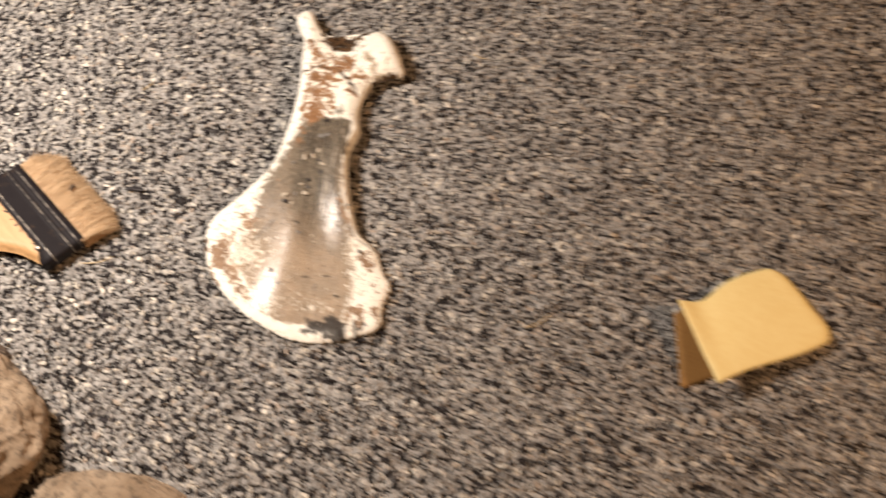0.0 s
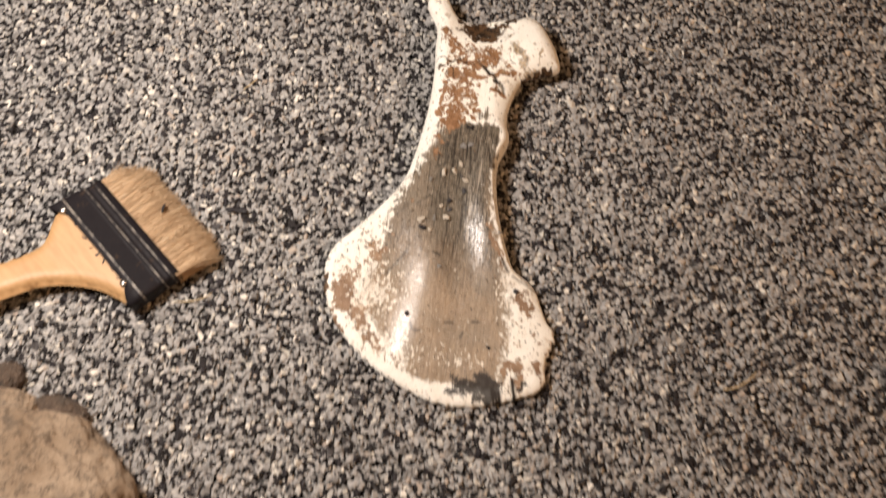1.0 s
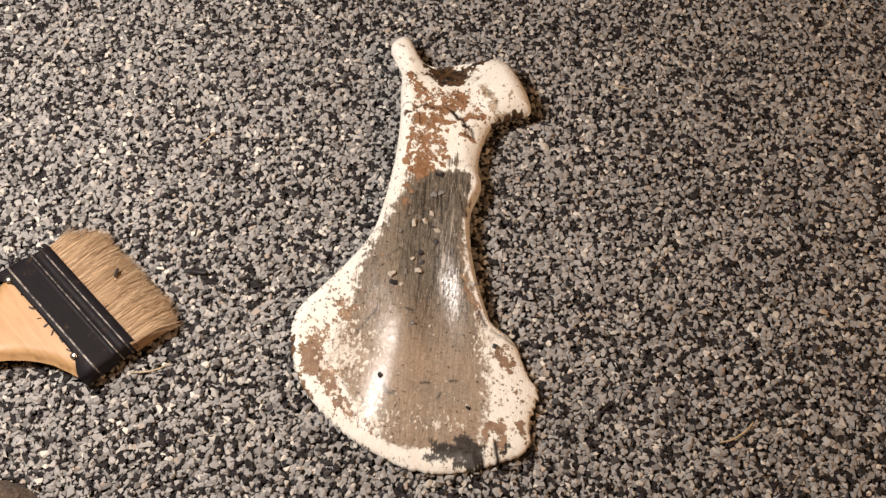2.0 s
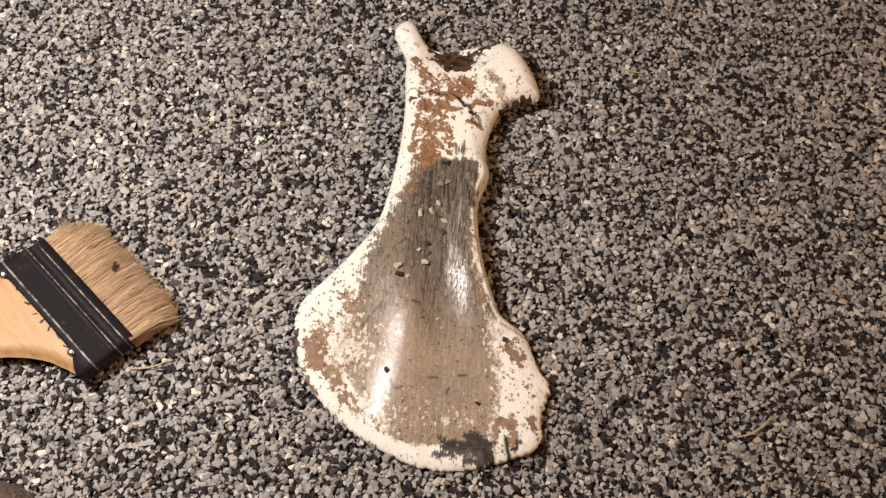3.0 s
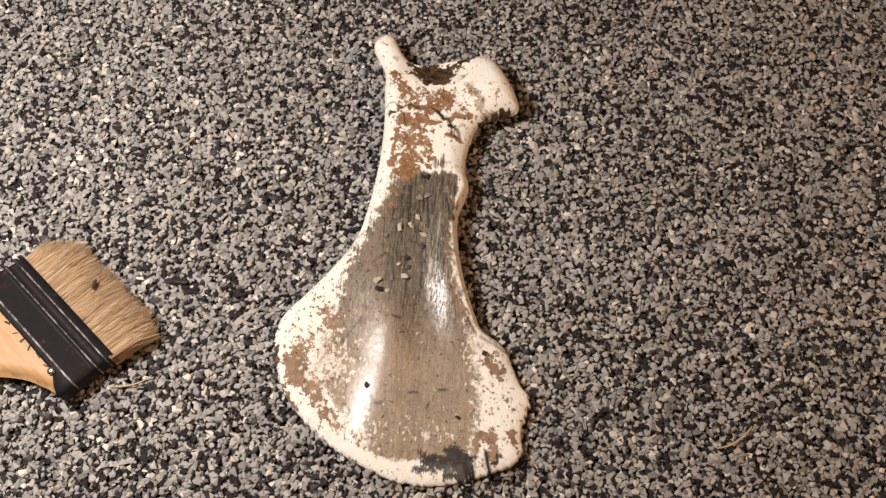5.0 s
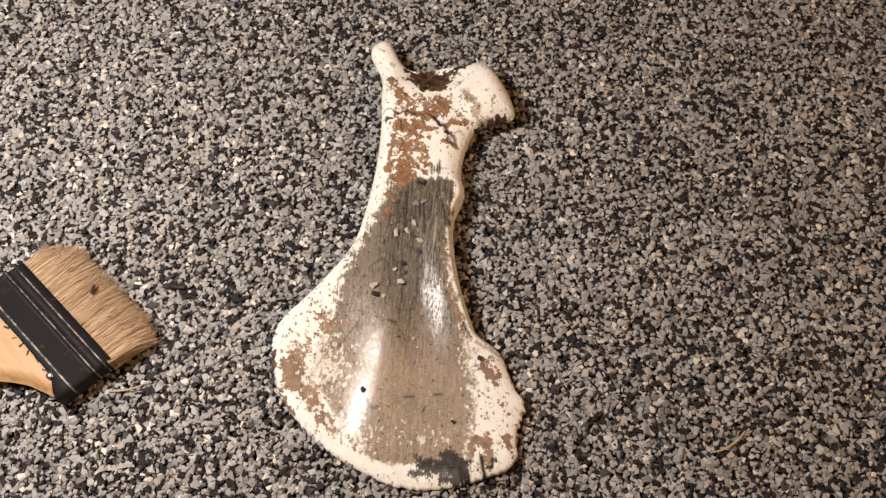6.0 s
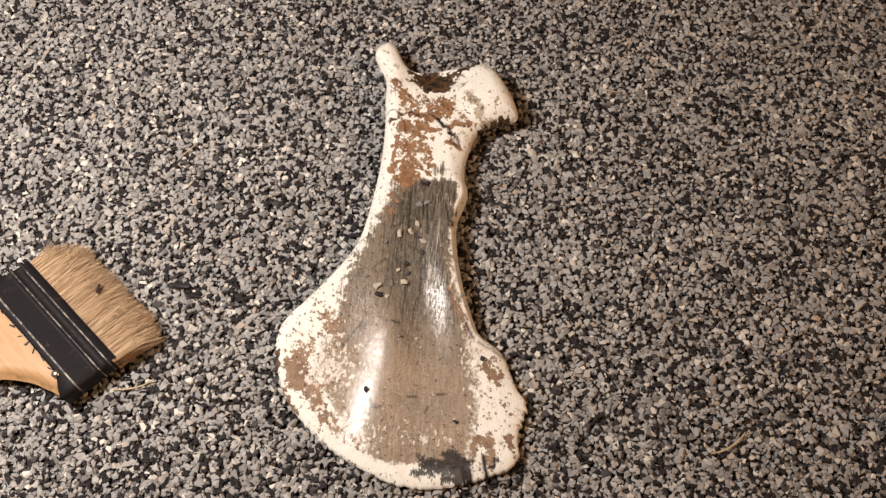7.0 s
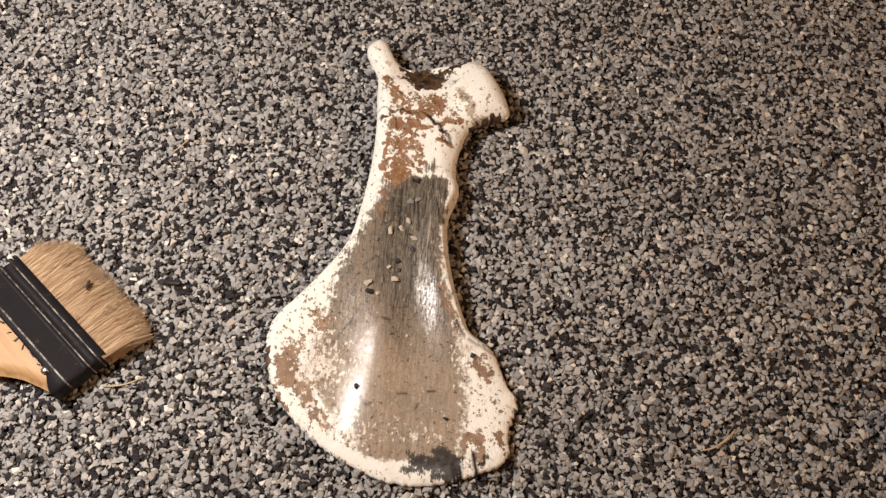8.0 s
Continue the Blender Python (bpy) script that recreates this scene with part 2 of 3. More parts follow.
def inside(loop, xy):
    hit = np.zeros(len(xy), bool)
    for a, b in zip(loop, np.roll(loop, -1, axis=0)):
        crosses = (a[1] > xy[:, 1]) != (b[1] > xy[:, 1])
        at = a[0] + (xy[:, 1] - a[1]) / (b[1] - a[1] + 1e-12) * (b[0] - a[0])
        hit ^= crosses & (xy[:, 0] < at)
    return hit


def to_edge(loop, xy):
    best = np.full(len(xy), 1e9)
    for a, b in zip(loop, np.roll(loop, -1, axis=0)):
        ab = b - a
        t = np.clip(((xy - a) @ ab) / (ab @ ab + 1e-12), 0, 1)
        best = np.minimum(best, np.linalg.norm(xy - a - t[:, None] * ab, axis=1))
    return best


def slab(outline, step, heights):
    """A closed body over an outline: heights(xy, depth) gives its upper and lower surface. Returns vertices, faces, plan and depth."""
    from mathutils.geometry import delaunay_2d_cdt

    rng = np.random.default_rng(4)
    low, high = outline.min(0), outline.max(0)
    gx, gy = np.meshgrid(np.arange(low[0], high[0], step), np.arange(low[1], high[1], step))
    grid = np.c_[gx.ravel(), gy.ravel()] + rng.uniform(-0.2, 0.2, (gx.size, 2)) * step
    grid = grid[inside(outline, grid)]
    depth = to_edge(outline, grid)
    grid = grid[depth > 0.45 * step]
    count = len(outline)
    flat = [Vector(p) for p in np.r_[outline, grid]]
    got = delaunay_2d_cdt(flat, [(i, (i + 1) % count) for i in range(count)], [], 1, 1e-7)
    plan, faces = np.array([tuple(v) for v in got[0]]), got[2]
    depth = to_edge(outline, plan)
    depth[depth < 1e-6] = 0
    top, bottom = heights(plan, depth)
    n = len(plan)
    verts = np.r_[np.c_[plan, top], np.c_[plan, bottom]]
    sides = []
    edge_count = {}
    for f in faces:
        for a, b in zip(f, f[1:] + f[:1]):
            edge_count[(a, b)] = 1
    for a, b in list(edge_count):
        if (b, a) not in edge_count:
            sides.append((b, a, a + n, b + n))
    return verts, [tuple(f) for f in faces] + [tuple(i + n for i in reversed(f)) for f in faces] + sides, plan, depth


def gauss(xy, x, y, rx, ry, turn=0.0):
    c, s = math.cos(radians(turn)), math.sin(radians(turn))
    dx, dy = xy[:, 0] - x, xy[:, 1] - y
    return np.exp(-(((c * dx + s * dy) / rx) ** 2) - ((-s * dx + c * dy) / ry) ** 2)


def smooth01(v, a, b):
    t = np.clip((v - a) / (b - a), 0, 1)
    return t * t * (3 - 2 * t)


def by_y(y, rows):
    """A value along the bone from (y, value) rows, y falling."""
    rows = rows[::-1]
    ys, values = [r[0] for r in rows], [r[1] for r in rows]
    return sum(np.interp(np.asarray(y) + d, ys, values) for d in (-9, -6, -3, 0, 3, 6, 9)) / 7


def cut_stone(rng, count=11):
    """An angular crushed grain, about 1 across: the hull of a few points."""
    bm = bmesh.new()
    for _ in range(count):
        v = Vector(rng.normal(size=3)).normalized() * rng.uniform(0.8, 1.0)
        bm.verts.new((v.x * 0.55, v.y * 0.44, max(-0.17, min(0.17, v.z * 0.30))))
    got = bmesh.ops.convex_hull(bm, input=bm.verts)
    bmesh.ops.delete(bm, geom=[g for g in got["geom_interior"] if isinstance(g, bmesh.types.BMVert)], context="VERTS")
    bmesh.ops.triangulate(bm, faces=bm.faces)
    bm.verts.index_update()
    verts = np.array([tuple(v.co) for v in bm.verts])
    faces = np.array([[v.index for v in f.verts] for f in bm.faces])
    bm.free()
    return verts, faces


def turns(rng, count, tilt):
    """Random turns: any way round, leaning by about tilt."""
    out = np.zeros((count, 3, 3))
    yaw, lean, way = rng.uniform(0, 2 * np.pi, count), rng.normal(0, tilt, count), rng.uniform(0, 2 * np.pi, count)
    c, s = np.cos(yaw), np.sin(yaw)
    spin = np.stack([np.stack([c, -s, 0 * c], -1), np.stack([s, c, 0 * c], -1), np.stack([0 * c, 0 * c, 1 + 0 * c], -1)], 1)
    k = np.stack([np.cos(way), np.sin(way), 0 * way], -1)
    cross = np.zeros((count, 3, 3))
    cross[:, 0, 1], cross[:, 0, 2], cross[:, 1, 0] = -k[:, 2], k[:, 1], k[:, 2]
    cross[:, 1, 2], cross[:, 2, 0], cross[:, 2, 1] = -k[:, 0], -k[:, 1], k[:, 0]
    out[:] = np.eye(3) + np.sin(lean)[:, None, None] * cross + (1 - np.cos(lean))[:, None, None] * (cross @ cross)
    return out @ spin


# ---- added room and ground ----
def box_mesh(name, size, material):
    bm = bmesh.new()
    bmesh.ops.create_cube(bm, size=1, matrix=Matrix.Diagonal((*size, 1)))
    return from_bmesh(name, bm, [material], False)


# walls and ceiling out of view, added to bounce a low ambient light
for name, size, place in (
    ("wall_north", (3.4, 0.1, 2.4), (0, 1.65, 1.195)), ("wall_south", (3.4, 0.1, 2.4), (0, -1.65, 1.195)),
    ("wall_east", (0.1, 3.2, 2.4), (1.65, 0, 1.195)), ("wall_west", (0.1, 3.2, 2.4), (-1.65, 0, 1.195)),
    ("ceiling", (3.4, 3.4, 0.1), (0, 0, 2.445)),
):
    ob = new(name, box_mesh(name, size, PLASTER))
    ob.location = place
    tagged(ob, "plain beige plaster surface of an unseen room added for bounce light", "wall" if "wall" in name else "ceiling", kind="structure")

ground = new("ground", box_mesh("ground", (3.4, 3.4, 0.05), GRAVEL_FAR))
ground.location = (0, 0, -0.0282)
tagged(ground, "flat bed of grey and black crushed gravel", "ground", kind="structure")


# the bone's outline (millimetres), from its tip down one side and up the other
BONE_LEFT = [
    (-84, 97), (-88.6, 92.6), (-87.8, 87), (-84.3, 81), (-82, 75), (-81.5, 66), (-80.2, 52), (-80.2, 34), (-81.6, 18), (-83.7, 4),
    (-86, -5), (-90.6, -13.7), (-96.8, -22.3), (-104, -31.4), (-111.2, -39.7), (-114, -47), (-114.2, -55), (-111.7, -64.5),
    (-107.3, -73.6), (-100.4, -81.5), (-92.7, -88.4), (-83, -95), (-72.4, -100), (-62, -104), (-49, -105.2),
]
BONE_RIGHT = [
    (-40.4, -104), (-31.9, -101.5), (-23.5, -98.3), (-16.1, -94.5), (-13.4, -89.5), (-14.4, -83.3), (-12.7, -76.5), (-11.6, -69),
    (-15.2, -64), (-18.3, -57.2), (-20.4, -51.8), (-24.1, -47.2), (-31.4, -42), (-34.5, -36), (-37.3, -29), (-40.4, -19.7), (-43.2, -7.3),
    (-44.4, 6), (-41.2, 17.6), (-40.9, 22.4), (-42.8, 29), (-42.4, 38), (-39.2, 49.4), (-35, 54), (-27.5, 57.2), (-21.6, 60),
    (-21.1, 63.2), (-23.2, 69.3), (-26.7, 75.8), (-31.7, 83.5), (-37, 87.4), (-41.5, 87.4), (-45.0, 86.6), (-52.4, 85.4), (-60, 83.0),
    (-67.9, 82.4), (-73.2, 84.6), (-77, 90.6), (-79.9, 95.6),
]

def gravel_field():
    """Crushed grains, each its own angular body, in two loose layers."""
    rng = np.random.default_rng(11)
    shapes = [cut_stone(rng, 9 + k % 4) for k in range(48)]
    places, sizes = [], []
    for spacing, z, spread, mean, keep in ((0.0021, -0.0014, 0.0002, 0.0032, 1.0), (0.00205, -0.0007, 0.0003, 0.0028, 0.92)):
        gx, gy = np.meshgrid(np.arange(-0.37, 0.36, spacing), np.arange(-0.245, 0.20, spacing))
        p = np.c_[gx.ravel(), gy.ravel(), np.zeros(gx.size)]
        p[:, :2] += rng.uniform(-0.5, 0.5, (len(p), 2)) * spacing
        p[:, 2] = z + rng.normal(0, spread, len(p))
        # the picked-over margin thins out unevenly
        out = np.maximum(np.abs(p[:, 0] + 0.005) - 0.33, np.abs(p[:, 1] + 0.0225) - 0.20) / 0.05
        p = p[(rng.random(len(p)) < keep) & (rng.random(len(p)) > out)]
        places.append(p)
        sizes.append(mean * np.exp(rng.normal(0, 0.27, len(p))))
    places, sizes = np.concatenate(places), np.clip(np.concatenate(sizes), 0.0014, 0.0050)
    # grains pushed up against the bone's rim
    rim = spline(BONE_LEFT + BONE_RIGHT, 1.5)
    near = np.flatnonzero((np.abs(places[:, 0] + 0.063) < 0.056) & (np.abs(places[:, 1] + 0.005) < 0.106) & (places[:, 2] > -0.0013))
    plan = places[near, :2] * 1000
    against = near[(~inside(rim, plan)) & (to_edge(rim, plan) < 3.2) & (plan[:, 1] < 10)]
    places[against, 2] += rng.uniform(0.0, 0.0016, len(against))
    kinds = rng.integers(0, len(shapes), len(places))
    verts, tris, start = [], [], 0
    for k, (v, f) in enumerate(shapes):
        mine = np.flatnonzero(kinds == k)
        turn = turns(rng, len(mine), 0.2) * sizes[mine][:, None, None]
        body = np.einsum("nij,vj->nvi", turn, v) + places[mine][:, None]
        verts.append(body.reshape(-1, 3))
        tris.append((f[None] + (start + np.arange(len(mine)) * len(v))[:, None, None]).reshape(-1, 3))
        start += len(mine) * len(v)
    verts, tris = np.concatenate(verts), np.concatenate(tris)
    mesh = bpy.data.meshes.new("gravel")
    mesh.vertices.add(len(verts))
    mesh.vertices.foreach_set("co", verts.ravel().astype(np.float32))
    mesh.loops.add(tris.size)
    mesh.loops.foreach_set("vertex_index", tris.ravel().astype(np.int32))
    mesh.polygons.add(len(tris))
    mesh.polygons.foreach_set("loop_start", (np.arange(len(tris)) * 3).astype(np.int32))
    mesh.polygons.foreach_set("use_smooth", np.zeros(len(tris), bool))
    mesh.materials.append(GRAVEL)
    mesh.update(calc_edges=True)
    return tagged(new("gravel", mesh), "loose crushed gravel in grey, black and cream grains", "gravel", kind="stuff")


gravel_field()

# ---- the bone's relief ----
TROUGH_X = [(40, -60), (0, -61.5), (-20, -60), (-45, -55), (-70, -53), (-110, -46)]
TROUGH_LEFT = [(40, 10), (0, 13), (-20, 13), (-45, 10.5), (-60, 11.5), (-75, 14), (-110, 16)]
TROUGH_RIGHT = [(40, 10), (0, 12), (-20, 14), (-45, 19), (-70, 24), (-110, 24)]


def across(xy):
    off = xy[:, 0] - by_y(xy[:, 1], TROUGH_X)
    return off / np.where(off < 0, by_y(xy[:, 1], TROUGH_LEFT), by_y(xy[:, 1], TROUGH_RIGHT))


def crack_depth(xy):
    best = np.full(len(xy), 99.0)
    line = spline([(-82, 56), (-77, 58.5), (-73, 56), (-69, 57.5), (-64, 56), (-60, 57), (-56, 54.5), (-54, 52), (-51.5, 51), (-50, 47.5), (-47.5, 46.5), (-46, 42.5)], 0.4, False)
    for p in line:
        wide = (0.24 + 0.42 * smooth01(p[0], -62, -54)) * (1 + 0.7 * noise.noise((p[0] / 1.7, p[1] / 1.7, 4)))
        jog = 0.5 * Vector((noise.noise((p[0], p[1], 1)), noise.noise((p[0], p[1], 8))))
        best = np.minimum(best, np.linalg.norm(xy - p - jog, axis=1) / max(wide, 0.12))
    return best


def bone_heights(xy, depth):
    x, y = xy.T
    level = by_y(y, [(97, 9), (70, 8), (40, 6.8), (10, 6.0), (-20, 4.6), (-45, 2.4), (-110, 1.7)])
    half = by_y(y, [(97, 4.5), (75, 5.5), (40, 6), (10, 5.4), (-20, 4.2), (-45, 2.3), (-110, 1.8)])
    knob = gauss(xy, -32, 71, 14, 16)
    level, half = level + 1.2 * knob, half + 2.2 * knob
    reach = by_y(y, [(97, 5.0), (60, 8), (10, 9), (-20, 8), (-45, 5), (-110, 4.5)]) + 0.5 * knob
    thin = smooth01(across(xy), 0.2, 0.8) * smooth01(y, -70, -45) * (1 - smooth01(y, 15, 40))
    reach = reach * (1 - 0.72 * thin)
    swell = np.sqrt(np.clip(1 - (1 - np.clip(depth / reach, 0, 1)) ** 2, 0, 1))
    s = across(xy)
    rise_left = by_y(y, [(60, 0.0), (25, 0.6), (0, 1.2), (-20, 2.2), (-34, 3.8), (-42, 4.3), (-50, 4.0), (-60, 3.6), (-70, 3.1), (-80, 2.4), (-90, 1.5), (-105, 0.1)])
    rise_right = by_y(y, [(60, 0.0), (25, 0.8), (0, 2.5), (-20, 4.0), (-40, 4.6), (-55, 2.4), (-70, 1.1), (-90, 0.6), (-105, 0.1)])
    bowl = np.where(np.abs(s) < 1, 0.5 - 0.5 * np.cos(np.pi * np.clip(s, -1, 1)), np.exp(-((np.abs(s) - 1) ** 2) / np.where(s < 0, by_y(y, [(0, 0.95), (-40, 1.3), (-55, 1.5), (-85, 0.9)]), 0.5)))
    floor = 0.5 * rise_left
    cross = np.where(s < 0, floor + (rise_left - floor) * bowl, floor * np.exp(-1.6 * s**2) + rise_right * bowl)
    cross = np.where(s < -1, rise_left * bowl, cross)
    relief = cross * smooth01(depth / (1 - 0.72 * thin), 0, 9)
    relief -= 6.0 * gauss(xy, -59, 79, 11, 6.5)
    relief -= 1.0 * gauss(xy, -46, 60, 5, 8, 30)
    relief += 1.2 * gauss(xy, -77, 66, 4, 14)
    relief += 1.5 * smooth01(x, -38, -16) * smooth01(-y, 46, 66)
    relief -= 0.9 * np.exp(-(crack_depth(xy) ** 2)) * smooth01(depth, 0, 2)
    grain = np.array([noise.fractal((a / 9, b / 14, 0.3), 0.8, 2.1, 4) for a, b in xy])
    relief += 0.10 * grain * smooth01(depth, 0, 4)
    top = level + half * swell + relief
    under = level - half * swell * 0.9
    return top * MM, under * MM


# stains, soil, scorch marks, cracks, scrapes and painted sheen: both ends, half width (millimetres), strength
STAIN_NECK = [
    (-72.7, 50.1, -55.9, 49.0, 3.19, 1), (-73.7, 44.8, -74.1, 28.1, 2.21, 1), (-71.3, 30.0, -58.5, 28.1, 2.21, 0.95), (-67.2, 44.7, -58.0, 44.2, 1.96, 0.75),
    (-59.8, 39.4, -58.2, 31.0, 2.21, 0.9), (-67.2, 36.0, -63.3, 33.4, 1.47, 0.7), (-59.1, 59.1, -51.5, 61.2, 3.19, 1), (-49.3, 51.8, -42.9, 52.3, 2.21, 0.8),
    (-70.3, 65.9, -65.7, 56.6, 1.71, 0.9), (-77.9, 72.8, -72.2, 67.0, 1.96, 0.9), (-68.9, 75.9, -64.9, 70.6, 0.98, 0.9), (-50.8, 44.7, -46.1, 41.0, 1.47, 0.8),
    (-61.1, 62.0, -52.7, 56.3, 2.21, 0.8),
]
STAIN_BLADE = [
    (-104.1, -60.9, -100.8, -68.4, 3.43, 0.95), (-99.0, -68.8, -92.8, -76.0, 2.21, 0.9), (-91.0, -79.8, -84.8, -84.6, 1.96, 0.9), (-83.4, -85.4, -73.1, -91.3, 1.96, 0.6),
    (-45.0, -25.9, -41.2, -35.4, 1.71, 0.9), (-40.2, -36.6, -35.2, -45.8, 1.23, 0.8), (-28.8, -56.3, -22.0, -61.8, 2.69, 0.85), (-28.6, -85.9, -24.0, -92.0, 3.19, 0.7),
    (-18.3, -83.0, -15.9, -90.3, 1.96, 0.65), (-20.9, -71.2, -18.6, -73.6, 1.47, 0.6), (-92.8, -45.2, -88.4, -40.1, 1.47, 0.7), (-73.9, 16.5, -71.8, 4.4, 2.21, 0.8),
    (-106.5, -75.2, -101.7, -78.2, 1.47, 0.7),
]
DIRT = [
    (-43.8, 67.8, -37.2, 58.6, 2.94, 0.62), (-48.6, 70.5, -45.1, 75.4, 1.47, 0.5), (-34.6, 70.0, -33.2, 68.5, 1.23, 0.42), (-94.0, 89.3, -83.7, 90.6, 1.96, 0.35),
    (-79.0, 82.4, -77.1, 81.6, 1.23, 0.45), (-47.6, 55.5, -43.2, 45.5, 1.71, 0.45), (-31.8, 59.6, -30.6, 66.3, 0.61, 0.8), (-35.5, 54.9, -26.4, 57.0, 1.23, 0.9),
    (-43.2, 66.3, -38.4, 61.5, 0.73, 0.9),
]
SOIL = [
    (-66.6, 79.2, -55.3, 78.7, 3.67, 1.1), (-61.9, 71.1, -55.0, 71.3, 2.45, 1.2), (-54.3, 80.0, -42.3, 85.3, 1.47, 1), (-70.4, 80.8, -65.3, 76.1, 1.96, 0.85),
    (-79.6, 75.1, -73.1, 71.2, 1.23, 0.62), (-77.4, 51.9, -75.9, 47.0, 0.73, 0.5), (-71.3, 51.4, -70.6, 49.1, 0.73, 0.8), (-72.8, 45.4, -72.9, 41.9, 0.73, 0.8),
    (-50.6, 47.9, -47.7, 42.3, 1.23, 0.6), (-74.5, 53.9, -77.5, 52.8, 0.73, 0.8), (-72.6, 54.9, -67.3, 57.1, 0.61, 0.6), (-26.4, 57.6, -37.4, 52.1, 1.47, 1),
    (-113.5, -55.0, -110.3, -73.2, 1.47, 0.8), (-103.5, -80.5, -97.5, -84.5, 0.98, 0.6), (-86.8, -92.3, -75.4, -98.5, 0.98, 0.5),
]
CHAR = [
    (-47.0, -95.5, -35.0, -96.5, 4.20, 0.9),
    (-39.6, -93.1, -34.7, -96.3, 4.12, 1.1), (-35.7, -93.9, -36.1, -101.2, 2.74, 1), (-49.3, -95.3, -40.9, -96.0, 3.77, 0.72), (-53.3, -98.3, -46.9, -100.0, 2.74, 0.6),
    (-41.6, -100.6, -38.3, -102.0, 1.72, 0.6), (-59.9, 22.4, -58.0, 22.6, 1.02, 0.9), (-23.9, -94.7, -21.9, -93.3, 1.37, 0.9),
]
CRACK_LOW = [
    (-35.1, -96.4, -33.0, -103.7, 0.85, 1.2), (-33.8, -97.5, -31.9, -102.4, 0.85, 1.2), (-32.1, -97.4, -31.1, -101.5, 0.85, 1.2), (-27.2, -91.6, -24.8, -101.4, 0.85, 1.2),
    (-58.0, -70.7, -55.1, -70.1, 0.50, 0.9), (-46.9, -68.8, -43.9, -68.4, 0.50, 0.9), (-50.9, -76.0, -50.0, -73.7, 0.53, 0.8), (-87.0, -51.7, -79.7, -41.1, 0.80, 0.55),
    (-81.6, -43.7, -79.3, -40.6, 0.50, 0.8), (-72.9, -72.7, -72.0, -74.9, 0.50, 0.8), (-71.9, -75.6, -68.9, -76.0, 0.50, 0.8), (-67.7, -40.5, -64.7, -41.0, 0.50, 0.9),
]
CRACK_TOP = [
    (-65.1, 17.1, -64.6, -1.2, 0.54, 0.9), (-57.9, 12.1, -56.1, -1.1, 0.50, 0.9), (-54.1, 15.1, -54.7, 4.3, 0.50, 0.8), (-68.3, 12.8, -67.9, 2.8, 0.50, 0.7),
    (-72.3, 0.1, -67.4, 2.9, 0.62, 0.6), (-61.8, 16.0, -60.8, 9.2, 0.50, 0.7), (-50.2, 14.1, -47.6, 4.3, 0.50, 0.8), (-77.9, -18.7, -72.8, -14.3, 0.62, 0.5),
    (-86.6, -24.4, -81.6, -19.5, 0.58, 0.4), (-57.7, -17.2, -57.3, -26.8, 0.50, 0.8), (-64.6, -12.1, -63.0, -32.1, 0.50, 0.7), (-65.5, -42.0, -64.7, -51.5, 0.50, 0.25),
    (-34.3, -45.0, -37.3, -40.0, 0.66, 0.8), (-32.0, -46.7, -21.8, -51.2, 0.62, 0.6),
]
# scratch lines; those on the right flank also lighten it as painted sheen
SCRAPES_SHEEN = [
    (-52.3, 16.6, -51.5, -6.0, 1.71, 0.9), (-49.3, 15.5, -46.8, -0.4, 1.23, 0.6), (-53.3, -7.4, -53.3, -31.4, 2.69, 0.9), (-47.8, -18.6, -45.7, -35.8, 1.71, 0.9),
    (-45.1, -10.7, -42.4, -23.2, 0.98, 0.6), (-76.3, 16.3, -79.7, 2.5, 2.21, 0.7), (-69.8, 24.0, -46.8, 25.0, 0.73, 0.9), (-51.3, 37.1, -51.8, 26.4, 2.45, 0.8),
    (-53.5, 17.1, -49.9, 17.1, 0.73, 1),
]


def wander(xy, size, amount):
    """The places shifted about unevenly, so that what is drawn on them gets a ragged outline."""
    return xy + amount * np.array([(noise.fractal((a / size, b / size, 3.0), 0.8, 2.1, 4), noise.fractal((a / size, b / size, 9.0), 0.8, 2.1, 4)) for a, b in xy])


def strokes(xy, rows):
    """The strongest of several soft strokes at each place."""
    best = np.zeros(len(xy))
    for x0, y0, x1, y1, wide, strength in rows:
        way = np.array([x1 - x0, y1 - y0])
        t = np.clip(((xy - (x0, y0)) @ way) / (way @ way), 0, 1)
        gap = np.linalg.norm(xy - (x0, y0) - t[:, None] * way, axis=1)
        best = np.maximum(best, strength * np.exp(-((gap / wide) ** 2)))
    return best


